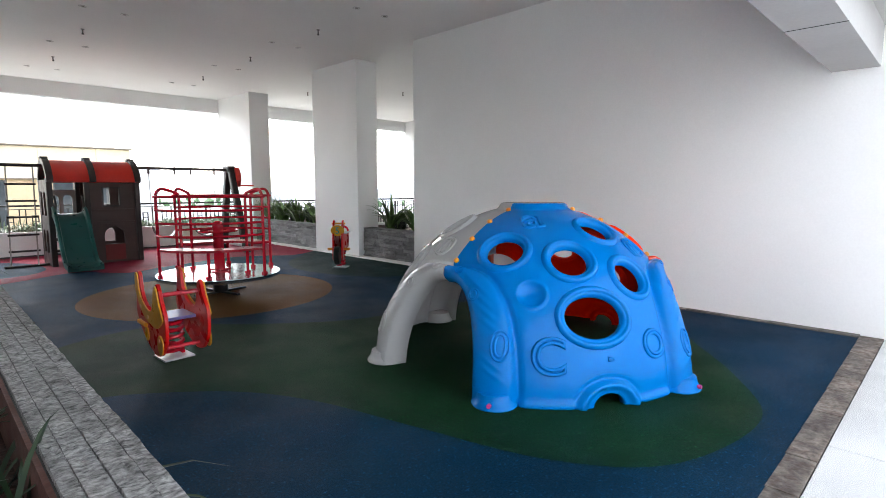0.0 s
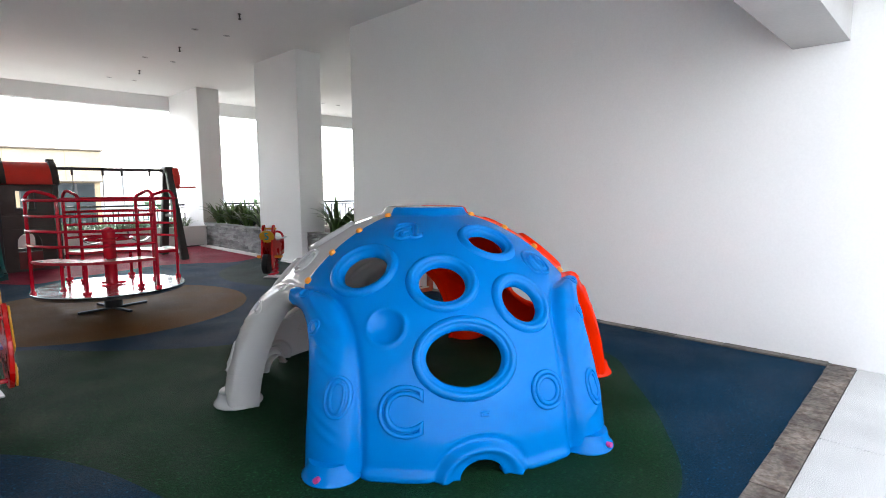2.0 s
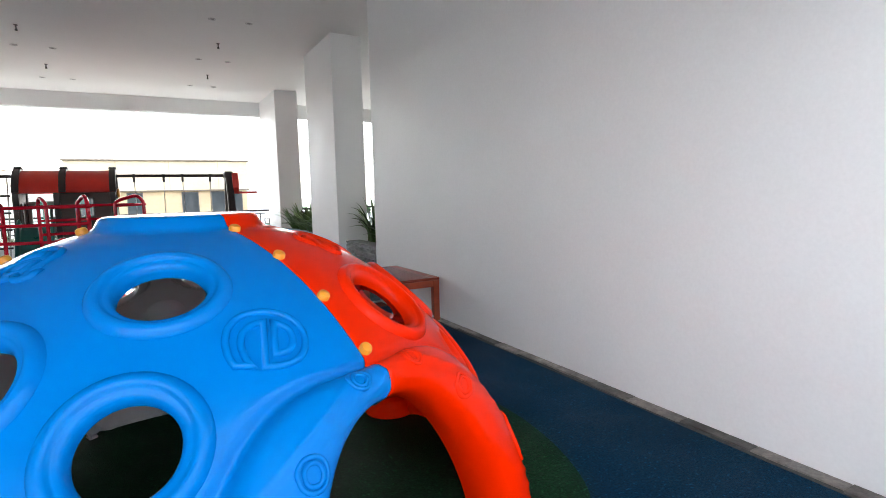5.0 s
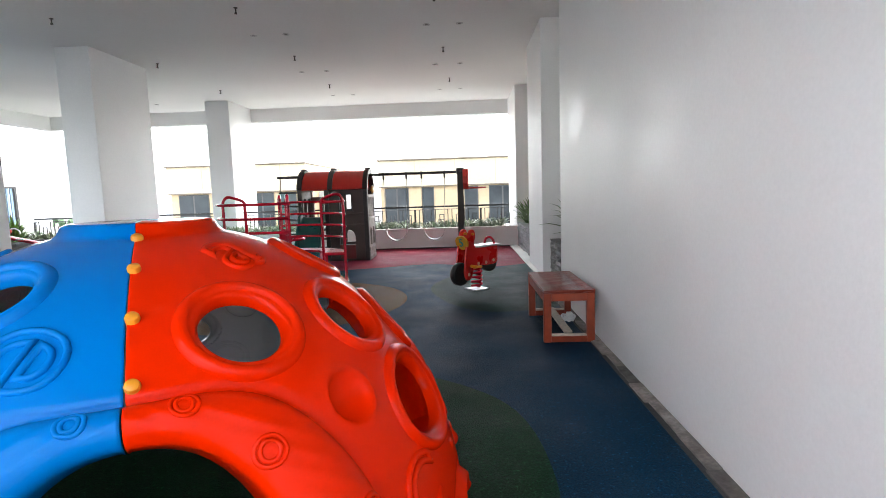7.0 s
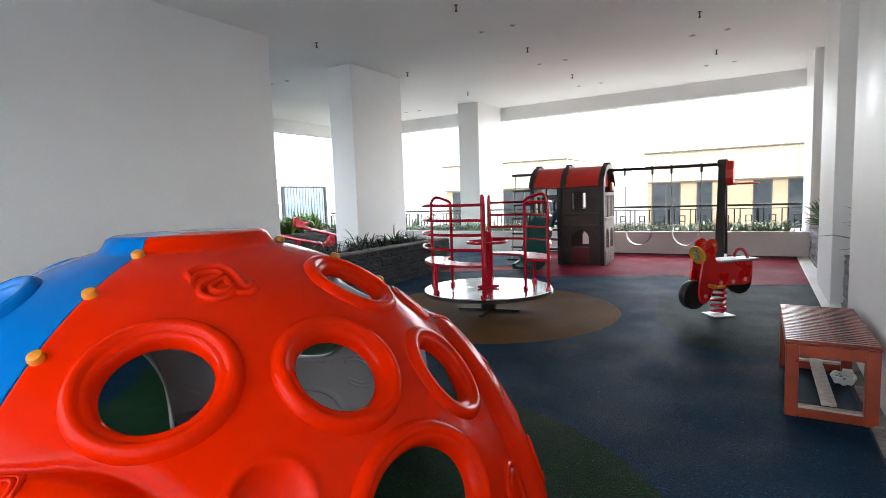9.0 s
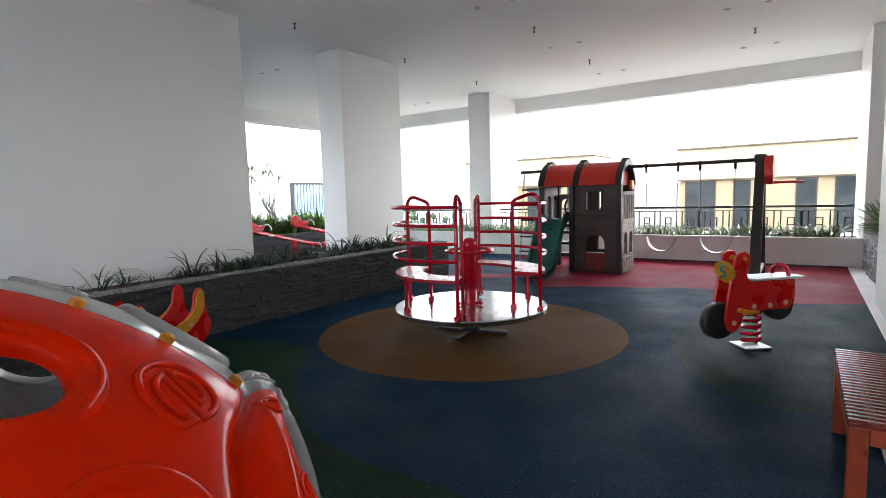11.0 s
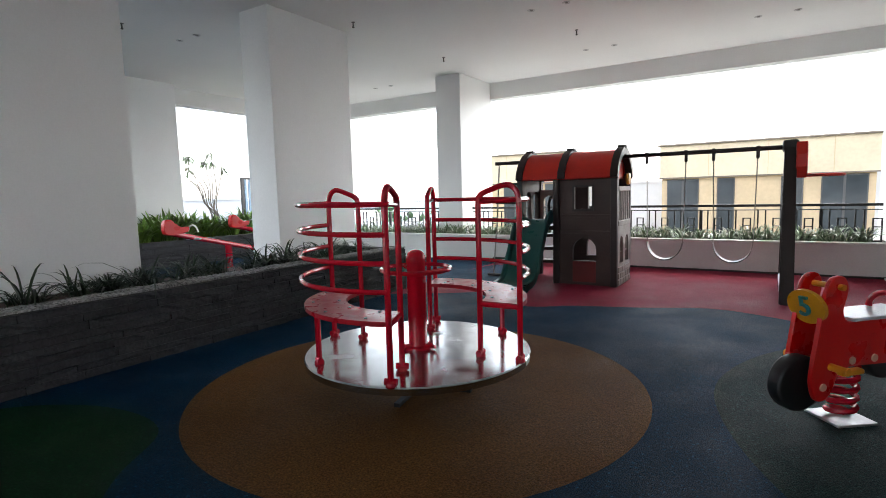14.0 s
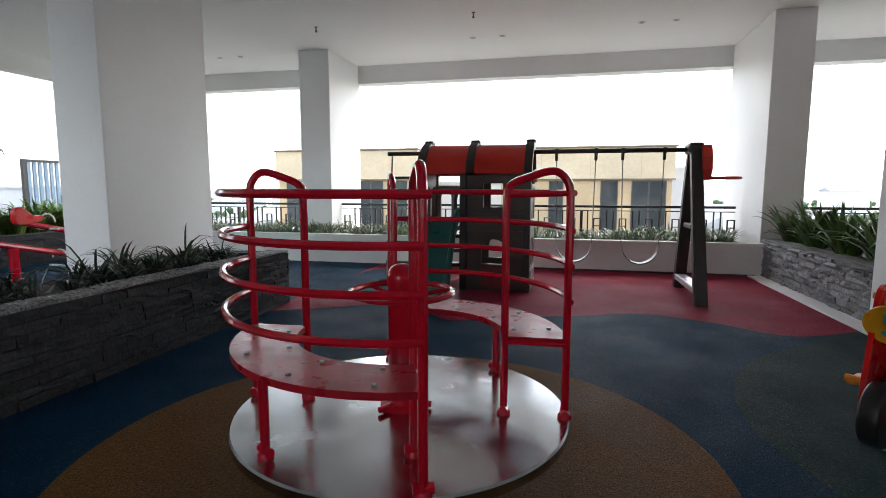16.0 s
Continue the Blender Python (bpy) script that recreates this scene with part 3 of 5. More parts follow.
def dome_panel(bearing, mat, dome, label, holes, plugs=False):
    turn = Matrix.Rotation(radians(bearing), 3, 'Z')
    NA, NE = 230, 150
    azs = np.linspace(-59.85, 59.85, NA + 1)
    els = np.concatenate((np.linspace(0, 60, 118), np.linspace(60, 89.7, NE - 117)[1:]))
    AZ, EL = np.meshgrid(azs, els)
    P = dome_dir(AZ, EL) * dome_radius(AZ, EL, holes)[..., None]
    caz, cel = (AZ[:-1, :-1] + AZ[1:, 1:]) / 2, (EL[:-1, :-1] + EL[1:, 1:]) / 2
    keep = (dome_foot(caz, cel) >= 1) & (dome_arch(caz, cel)[0] >= 1) & ~dome_cut(caz, cel, holes)
    bm = bmesh.new()
    grid = {}

    def corner(i, j):
        if (i, j) not in grid:
            grid[i, j] = bm.verts.new(P[i, j])
        return grid[i, j]

    for i, j in zip(*np.nonzero(keep)):
        bm.faces.new((corner(i, j), corner(i, j + 1), corner(i + 1, j + 1), corner(i + 1, j)))
    crown = bm.verts.new(dome_point((0, 0.0001, 1)))
    for j in range(NA):
        bm.faces.new((corner(len(els) - 1, j), corner(len(els) - 1, j + 1), crown))
    # true the cut edges of the archways and the foot arch
    cut = []
    for v in bm.verts:
        if not v.is_boundary:
            continue
        d = v.co.normalized()
        el, az = math.degrees(math.asin(max(-1, min(1, d.z)))), math.degrees(math.atan2(d.y, d.x))
        f, g = float(dome_foot(az, el)), float(dome_arch(az, el)[0])
        if f < 1.4:
            if el > 0.3:
                az, el = 1.2 + (az - 1.2) / f, el / f
                v.co = Vector(dome_dir(az, el)) * float(dome_radius(az, el))
            cut.append(v)
        elif g < 1.12:
            if el > 0.2 and abs(az) < 59.7:
                az, el = math.copysign(60 - (60 - abs(az)) / g, az), el / g
                v.co = Vector(dome_dir(az, el)) * (float(dome_radius(az, el)) + 0.012)
            cut.append(v)
    cut = set(cut)
    edge = [e for e in bm.edges if e.is_boundary and all(v in cut for v in e.verts)]
    # folded lip along the arches gives the plastic its depth
    for depth, leg_depth in ((0.028, 0.03), (0.030, 0.13)):
        out = bmesh.ops.extrude_edge_only(bm, edges=edge)
        for v in (g for g in out["geom"] if isinstance(g, bmesh.types.BMVert)):
            d = v.co.normalized()
            az, el = math.degrees(math.atan2(d.y, d.x)), math.degrees(math.asin(max(-1, min(1, d.z))))
            s = float(dome_arch(az, el)[1]) if abs(az) > 30 else 0.0
            v.co -= d * (depth + (leg_depth - depth) * s ** 0.6)
            v.co.z = max(v.co.z, 0.0)
        edge = [g for g in out["geom"] if isinstance(g, bmesh.types.BMEdge) and g.is_boundary]
    bmesh.ops.rotate(bm, verts=bm.verts, matrix=turn)
    ob = part("panel", bm, mat, dome, label, smooth=True)
    for e in ob.data.edges:
        e.use_edge_sharp = False
    sol = ob.modifiers.new("thickness", 'SOLIDIFY')
    sol.thickness, sol.offset = 0.010, -1
    # rolled rims that funnel into the holes
    for ha, he, hw, hh in DOME_HOLES:
        c, east, north = dome_axes(ha + holes, he)
        bm = bmesh.new()
        rings = []
        for k, lift in RIM_PROFILE:
            ring = []
            for t in range(56):
                s = 2 * math.pi * t / 56
                ring.append(bm.verts.new(dome_point(c * DOME_R + east * (hw + k) * math.cos(s) + north * (hh + k) * math.sin(s), lift)))
            rings.append(ring)
        for A, B in zip(rings, rings[1:]):
            for t in range(56):
                bm.faces.new((A[t], A[(t + 1) % 56], B[(t + 1) % 56], B[t]))
        bmesh.ops.rotate(bm, verts=bm.verts, matrix=turn)
        rim = part("hole_rim", bm, mat, ob, "", smooth=True)
        for e in rim.data.edges:
            e.use_edge_sharp = False
    # moulded letters and rings
    for body, ha, he, size, spin_by, wire in (("C", -16.2, 14.8, 0.31, 0, 0.012), ("O", 20.0, 16.2, 0.245, 0, 0.012), ("a", -22.0, 64.5, 0.38, 10, 0.011), ("e", 43.0, 48.5, 0.44, -105, 0.010),
                                              ("0", -30.8, 17, 0.25, 0, 0.008), ("0", 33.5, 14, 0.24, 0, 0.008), ("o", -52, 39.0, 0.13, 0, 0.006), ("o", 54.0, 39.0, 0.12, 0, 0.006),
                                              ("o", -42.5, 31.0, 0.16, 0, 0.006), ("o", 42.5, 31.0, 0.16, 0, 0.006), ("-", 2.5, 13.5, 0.14, 0, 0.006)):
        me = text_mesh(body, size, 0.0, wire, outline=True)
        c, east, north = dome_axes(ha, he)
        spin = Matrix.Rotation(radians(spin_by), 3, 'Z')
        mean = sum((v.co for v in me.vertices), Vector()) / max(1, len(me.vertices))
        for v in me.vertices:
            q = spin @ (v.co - mean)
            v.co = turn @ dome_point(c * DOME_R + east * q.x + north * q.y, v.co.z * 1.15)
        me.materials.append(mat)
        for f in me.polygons:
            f.use_smooth = True
        lt = new("moulded_letter", me)
        lt.parent = ob
    # spread foot pads
    for s in (-DOME_LEG, DOME_LEG):
        bm = bmesh.new()
        cx, cy = 1.22 * math.cos(radians(s)), 1.22 * math.sin(radians(s))
        lathe(bm, [(0.144, 0.0), (0.148, 0.008), (0.145, 0.018), (0.132, 0.032), (0.120, 0.056), (0.113, 0.085), (0.104, 0.088)], 36, (cx, cy, 0.0))
        bmesh.ops.rotate(bm, verts=bm.verts, matrix=turn)
        part("foot", bm, mat, ob, "", smooth=True)
        if not plugs:
            continue
        bm = bmesh.new()
        k = 1.0 + 0.128 / 1.22
        rod(bm, [(cx * k, cy * k, 0.036), (cx * (k + 0.02), cy * (k + 0.02), 0.039)], 0.014, 10)
        bmesh.ops.rotate(bm, verts=bm.verts, matrix=turn)
        part("plug", bm, M["purple"], ob, "small magenta plastic plug")
    return ob


dome = thing("climbing_dome", DOME_AT, label="plastic climbing dome of blue, red and grey panels with holes", category="climbing dome")
dome_panel(-122.8, M["dome_blue"], dome, "glossy blue moulded panel with letters and round holes", -0.2, True)
dome_panel(-2.8, M["dome_red"], dome, "glossy red moulded panel with letters and round holes", -1.5)
dome_panel(117.2, M["dome_grey"], dome, "light grey moulded panel with letters and round holes", -1.2)
bolt_bm = bmesh.new()
lathe(bolt_bm, [(0.019, -0.01), (0.020, 0.010), (0.017, 0.018), (0.009, 0.022)], 14)
bolt_mesh = finish("bolt", bolt_bm, M["bolt"], True)
for seam in (178.4, -61.6, 58.4):
    for r, z in ((0.318, 1.185), (0.538, 1.10), (0.73, 0.98), (0.888, 0.832)):
        b = new("bolt", bolt_mesh)
        b.parent = dome
        n = Vector((math.cos(radians(seam)) * r, math.sin(radians(seam)) * r, z)).normalized()
        b.matrix_basis = Matrix.Translation(n * (float(dome_radius(-58.8, math.degrees(math.asin(n.z)))) - 0.001)) @ n.to_track_quat('Z', 'Y').to_matrix().to_4x4()
        b["label"] = "orange-yellow plastic bolt cap"

# ---- merry-go-round ----
mgr = thing("merry_go_round", (3.15, 7.08, 0), label="red steel merry-go-round with curved bench seats on a polished plate", category="merry-go-round")
DISC_Z = 0.275
bm = bmesh.new()
lathe(bm, [(0.715, DISC_Z - 0.05), (0.732, DISC_Z - 0.045), (0.735, DISC_Z - 0.008), (0.728, DISC_Z), (0.05, DISC_Z + 0.001)], 96)
part("platform", bm, M["steel"], mgr, "polished steel platform", smooth=True)
bm = bmesh.new()
lathe(bm, [(0.09, 0.03), (0.09, DISC_Z - 0.05)], 20)
for k in range(4):
    box(bm, -0.36, 0.36, -0.018, 0.018, 0.006, 0.03, m=Matrix.Rotation(radians(45 * k + 12), 4, 'Z')) if k % 2 == 0 else box(bm, -0.42, 0.42, -0.02, 0.02, DISC_Z - 0.08, DISC_Z - 0.05, m=Matrix.Rotation(radians(45 * k + 12), 4, 'Z'))
part("base", bm, M["black_iron"], mgr, "black steel cross base")
bm = bmesh.new()
lathe(bm, [(0.10, DISC_Z), (0.10, DISC_Z + 0.015), (0.062, DISC_Z + 0.02), (0.062, 0.83), (0.066, 0.86), (0.062, 0.885), (0.05, 0.908), (0.03, 0.922), (0.008, 0.927)], 28)
post = part("centre_post", bm, M["redpaint"], mgr, "red round centre post with domed top", smooth=True)
bm = bmesh.new()
rod(bm, [(0.225 * math.cos(a * math.pi / 24), 0.225 * math.sin(a * math.pi / 24), 0.80) for a in range(48)], 0.014, 8, closed=True)
for k in range(3):
    a = radians(120 * k + 30)
    rod(bm, [(0.05 * math.cos(a), 0.05 * math.sin(a), 0.775), (0.225 * math.cos(a), 0.225 * math.sin(a), 0.80)], 0.010, 6)
part("hand_wheel", bm, M["redpaint"], mgr, "red ring hand wheel", smooth=True)
for k in range(3):
    a = radians(120 * k)
    bm = bmesh.new()
    rod(bm, [(0.06 * math.cos(a), 0.06 * math.sin(a), DISC_Z + 0.02), (0.135 * math.cos(a), 0.135 * math.sin(a), DISC_Z + 0.02)], 0.014, 8)
    part("post_bracket", bm, M["redpaint"], mgr)


def arc(r, a0, a1, z, n=20):
    return [(r * math.cos(radians(a0 + (a1 - a0) * i / n)), r * math.sin(radians(a0 + (a1 - a0) * i / n)), z) for i in range(n + 1)]


RO, RI = 0.715, 0.455
for centre in (-122, 58):
    a0, a1 = centre - 55, centre + 55
    # curved bench plate with a turned-down rim
    bm = bmesh.new()
    n = 28
    top = []
    for i in range(n + 1):
        a = radians(a0 + (a1 - a0) * i / n)
        top.append([(math.cos(a) * r, math.sin(a) * r) for r in (RI, RI + 0.008, RO - 0.008, RO)])
    for zlo, zhi in ((0.595, 0.622),):
        rows = [[[bm.verts.new((x, y, zz)) for zz in (zlo, zhi)] for x, y in t] for t in top]
        for A, B in zip(rows, rows[1:]):
            for k in range(3):
                bm.faces.new((A[k][1], A[k + 1][1], B[k + 1][1], B[k][1]))
                bm.faces.new((A[k][0], B[k][0], B[k + 1][0], A[k + 1][0]))
            bm.faces.new((A[0][0], A[0][1], B[0][1], B[0][0]))
            bm.faces.new((A[3][1], A[3][0], B[3][0], B[3][1]))
        for R in (rows[0], rows[-1]):
            for k in range(3):
                bm.faces.new((R[k][0], R[k + 1][0], R[k + 1][1], R[k][1]))
    seat = part("bench_seat", bm, M["seat_red"], mgr, "curved red enamelled bench plate")
    for a in (centre - 42, centre - 14, centre + 14, centre + 42):
        for r in (0.5, 0.66):
            bm = bmesh.new()
            lathe(bm, [(0.010, 0.621), (0.010, 0.626), (0.006, 0.629)], 8, (r * math.cos(radians(a)), r * math.sin(radians(a)), 0))
            part("bolt_head", bm, M["steel_dull"], seat)
    # back rails
    for z in (0.78, 0.93, 1.08, 1.235):
        bm = bmesh.new()
        rod(bm, arc(RO + 0.012, a0 - (2 if z > 1.2 else 0), a1 + (2 if z > 1.2 else 0), z, 24), 0.0145, 8)
        part("back_rail", bm, M["redpaint"], mgr, "", smooth=True)
    # end hoops: two posts joined by a bent top
    for a in (a0, a1):
        c, s = math.cos(radians(a)), math.sin(radians(a))
        pts = [(RO * c, RO * s, DISC_Z)]
        for r, z in smooth_line([(RO, 0.9), (RO, 1.20), (RO - 0.015, 1.285), (RO - 0.07, 1.325), (RI + 0.09, 1.30), (RI + 0.015, 1.265), (RI, 1.20), (RI, 0.9)], 5, closed=False):
            pts.append((r * c, r * s, z))
        pts.append((RI * c, RI * s, DISC_Z))
        bm = bmesh.new()
        rod(bm, pts, 0.017, 10)
        hoop = part("end_hoop", bm, M["redpaint"], mgr, "red bent tube hoop", smooth=True)
        for zz in (0.60,):
            bm = bmesh.new()
            rod(bm, [(RI * c, RI * s, zz), (RO * c, RO * s, zz)], 0.015, 8)
            part("cross_bar", bm, M["redpaint"], mgr)
        bm = bmesh.new()
        rod(bm, [(RI * c, RI * s, 1.225), (RO * c, RO * s, 1.235)], 0.0125, 8)
        part("cross_bar", bm, M["redpaint"], mgr)
    bm = bmesh.new()
    rod(bm, [(0.655 * math.cos(radians(centre)), 0.655 * math.sin(radians(centre)), z) for z in (DISC_Z, 0.596)], 0.0175, 10)
    part("bench_leg", bm, M["redpaint"], mgr, "", smooth=True)
    for a, r in ((a0, RO), (a0, RI), (a1, RO), (a1, RI), (centre, 0.655)):
        c, s = math.cos(radians(a)), math.sin(radians(a))
        bm = bmesh.new()
        lathe(bm, [(0.03, DISC_Z), (0.03, DISC_Z + 0.012), (0.024, DISC_Z + 0.022)], 14, (r * c, r * s, 0))
        rod(bm, [(r * c - 0.035 * s, r * s + 0.035 * c, DISC_Z + 0.024), (r * c + 0.035 * s, r * s - 0.035 * c, DISC_Z + 0.024)], 0.019, 10)
        part("foot_clamp", bm, M["redpaint"], mgr, "", smooth=True)

# ---- playhouse with slide, swings, rope ladder ----
house = thing("playhouse_swing_set", (0, 0, 0), label="brown moulded playhouse with red roof, green slide, swings and rope ladder", category="playhouse")
HX0, HXM, HX1, HY0, HY1 = 2.06, 2.62, 3.40, 11.27, 11.98


def panel_with_holes(x0, x1, z0, z1, holes, y0, y1):
    """A wall panel in x and z with arched or square holes, each (x0, x1, z0, z1, arched)."""
    bm = bmesh.new()
    zs = sorted({z0, z1, *[h[2] for h in holes], *[h[3] for h in holes]})
    xs = sorted({x0, x1, *[h[0] for h in holes], *[h[1] for h in holes]})
    for za, zb in zip(zs, zs[1:]):
        for xa, xb in zip(xs, xs[1:]):
            if not any(h[0] <= xa + 1e-6 and h[1] >= xb - 1e-6 and h[2] <= za + 1e-6 and h[3] >= zb - 1e-6 for h in holes):
                box(bm, xa, xb, y0, y1, za, zb)
    for h in holes:
        if h[4]:
            cx, r = (h[0] + h[1]) / 2, (h[1] - h[0]) / 2
            spring = h[3] - r
            for s in (-1, 1):
                pts = [(cx + s * r, h[3]), (cx + s * r, spring)] + [(cx + s * r * math.cos(radians(t)), spring + r * math.sin(radians(t))) for t in range(15, 91, 15)]
                a = [bm.verts.new((x, y0, z)) for x, z in pts]
                b = [bm.verts.new((x, y1, z)) for x, z in pts]
                bm.faces.new(a)
                bm.faces.new(b)
                for k in range(len(pts)):
                    bm.faces.new((a[k], a[(k + 1) % len(pts)], b[(k + 1) % len(pts)], b[k]))
    bmesh.ops.remove_doubles(bm, verts=bm.verts, dist=1e-4)
    return bm


# front and back panels beside the slide bay
front_holes = [(2.84, 3.09, 1.02, 1.33, False), (2.82, 3.14, 0.33, 0.64, True)]
part("front_wall", panel_with_holes(HXM, HX1, 0.0, 1.47, front_holes, HY0, HY0 + 0.06), M["house_brown"], house, "dark brown moulded wall with square and arched window")
part("back_wall", panel_with_holes(HXM, HX1, 0.0, 1.47, front_holes, HY1 - 0.06, HY1), M["house_brown"], house)
part("front_door_panel", boxes((2.82, 3.14, HY0 - 0.006, HY0 + 0.02, 0.04, 0.325), bevel=0.008), M["door_red"], house, "dark red low door panel")
for x0, x1, z0, z1 in [(2.82, 3.11, 1.00, 1.35)]:
    part("window_frame", boxes((x0, x0 + 0.025, HY0 - 0.012, HY0 + 0.01, z0, z1), (x1 - 0.025, x1, HY0 - 0.012, HY0 + 0.01, z0, z1), (x0, x1, HY0 - 0.012, HY0 + 0.01, z1 - 0.025, z1), (x0, x1, HY0 - 0.015, HY0 + 0.01, z0, z0 + 0.03)), M["house_trim"], house)
# moulded ribs on the front wall
for z in (0.70, 0.92, 1.42):
    part("rib", boxes((HXM, HX1, HY0 - 0.012, HY0 + 0.005, z, z + 0.04), bevel=0.006), M["house_brown"], house)
# corner posts
for x, y in ((HX0, HY0), (HX0, HY1), (HXM - 0.03, HY0), (HXM - 0.03, HY1), (HX1 - 0.03, HY0), (HX1 - 0.03, HY1)):
    part("corner_post", boxes((x - 0.035, x + 0.05, y - 0.045, y + 0.045, 0.0, 1.50), bevel=0.012), M["house_trim"], house)
# end wall: moulded stone foot with twin arches, balustrade above
end = panel_with_holes(HY0 + 0.03, HY1 - 0.03, 0.0, 0.84, [(11.38, 11.58, 0.30, 0.66, True), (11.68, 11.88, 0.30, 0.66, True)], HX1 - 0.05, HX1 + 0.02)
for v in end.verts:
    v.co = Vector((v.co.y, v.co.x, v.co.z))
part("end_wall", end, M["house_stone"], house, "taupe wall moulded like masonry with twin arches")
for y0 in (11.38, 11.68):
    for k in range(3):
        part("window_bar", boxes((HX1 - 0.02, HX1, y0 + 0.03 + 0.065 * k, y0 + 0.045 + 0.065 * k, 0.30, 0.64)), M["house_stone"], house)
    part("window_bar", boxes((HX1 - 0.02, HX1, y0, y0 + 0.2, 0.44, 0.455)), M["house_stone"], house)
rng = random.Random(3)
for row in range(3):
    y = HY0 + 0.02
    while y < HY1 - 0.1:
        w = rng.uniform(0.09, 0.2)
        part("moulded_stone", boxes((HX1 + 0.015, HX1 + 0.035, y, min(y + w - 0.015, HY1 - 0.03), 0.02 + row * 0.085, 0.09 + row * 0.085), bevel=0.008), M["house_stone"], house)
        y += w
part("end_rail", boxes((HX1 - 0.04, HX1 + 0.03, HY0 + 0.03, HY1 - 0.03, 0.80, 0.87), bevel=0.01), M["house_stone"], house)
part("end_rail", boxes((HX1 - 0.04, HX1 + 0.03, HY0 + 0.03, HY1 - 0.03, 1.26, 1.32), bevel=0.01), M["house_stone"], house)
for k in range(6):
    y = HY0 + 0.08 + 0.108 * k
    part("baluster", boxes((HX1 - 0.025, HX1 + 0.01, y, y + 0.05, 0.87, 1.26), bevel=0.008), M["house_stone"], house)
# left end of the house: arched openings, like the right but brown
lend = panel_with_holes(HY0 + 0.03, HY1 - 0.03, 0.0, 1.47, [(11.40, 11.60, 0.22, 0.62, True), (11.68, 11.88, 0.22, 0.62, True), (11.40, 11.60, 0.86, 1.28, True), (11.68, 11.88, 0.86, 1.28, True)], HX0 - 0.03, HX0 + 0.03)
for v in lend.verts:
    v.co = Vector((v.co.y, v.co.x, v.co.z))
part("end_wall", lend, M["house_brown"], house, "brown wall with four arched openings")
part("deck", boxes((HX0, HX1, HY0 + 0.03, HY1 - 0.03, 0.74, 0.80), bevel=0.008), M["house_brown"], house, "brown upper deck")
# slide bay: side grips and cross rail
for x in (2.12, 2.52):
    bm = bmesh.new()
    rod(bm, smooth_line([(x, HY0 - 0.02, 0.92), (x, HY0 - 0.09, 1.0), (x, HY0 - 0.1, 1.12), (x, HY0 - 0.02, 1.2)], 5, closed=False), 0.02, 8)
    part("grab_handle", bm, M["house_trim"], house, "", smooth=True)
arch = panel_with_holes(2.10, 2.55, 0.80, 1.30, [(2.15, 2.30, 0.84, 1.21, True), (2.36, 2.50, 0.84, 1.21, True)], HY1 - 0.05, HY1 - 0.01)
part("back_balustrade", arch, M["house_stone"], house, "taupe arched balustrade")
for k in range(3):
    part("ladder_step", boxes((2.12, 2.56, HY1 - 0.03, HY1 + 0.12, 0.18 + 0.2 * k, 0.23 + 0.2 * k), bevel=0.012), M["house_brown"], house)
# roof: barrel shaped red sheets between dark ribs
prof = [(-0.43, 1.44), (-0.415, 1.52), (-0.34, 1.64), (-0.22, 1.745), (-0.09, 1.80), (0.0, 1.812), (0.09, 1.80), (0.22, 1.745), (0.34, 1.64), (0.415, 1.52), (0.43, 1.44)]
YM = (HY0 + HY1) / 2


def roof_shell(x0, x1, grow, thick):
    bm = bmesh.new()
    rows = []
    for x in (x0, x1):
        rows.append([[bm.verts.new((x, YM + y * (1 + s), 1.30 + (z - 1.30) * (1 + s))) for y, z in prof] for s in (grow, grow - thick)])
    (ao, ai), (bo, bi) = rows
    for k in range(len(prof) - 1):
        bm.faces.new((ao[k], ao[k + 1], bo[k + 1], bo[k]))
        bm.faces.new((ai[k], bi[k], bi[k + 1], ai[k + 1]))
        bm.faces.new((ao[k], ai[k], ai[k + 1], ao[k + 1]))
        bm.faces.new((bo[k], bo[k + 1], bi[k + 1], bi[k]))
    for k in (0, -1):
        bm.faces.new((ao[k], bo[k], bi[k], ai[k]))
    return bm


part("roof_sheet", roof_shell(2.10, 2.68, 0.0, 0.08), M["house_red"], house, "red curved roof sheet", smooth=True)
part("roof_sheet", roof_shell(2.68, 3.40, 0.0, 0.08), M["house_red"], house, "red curved roof sheet", smooth=True)
for x in (2.05, 2.66, 3.36):
    part("roof_rib", roof_shell(x - 0.02, x + 0.075, 0.07, 0.18), M["house_trim"], house, "dark brown roof rib", smooth=True)
    part("roof_knob", boxes((x - 0.03, x + 0.085, YM - 0.06, YM + 0.06, 1.82, 1.87), bevel=0.015), M["house_trim"], house)
# gable decoration at the end
bm = bmesh.new()
lathe(bm, [(0.02, -0.03), (0.075, -0.02), (0.085, 0.0), (0.075, 0.02), (0.02, 0.03)], 16)
bmesh.ops.transform(bm, matrix=pose(3.44, YM + 0.12, 1.42, 0, 90, 0), verts=bm.verts)
part("steering_wheel", bm, M["panel_yellow"], house, "yellow toy wheel under the gable", smooth=True)
part("gable_board", boxes((3.30, 3.33, YM - 0.30, YM + 0.30, 1.42, 1.66), bevel=0.01), M["house_red"], house, "red gable board")
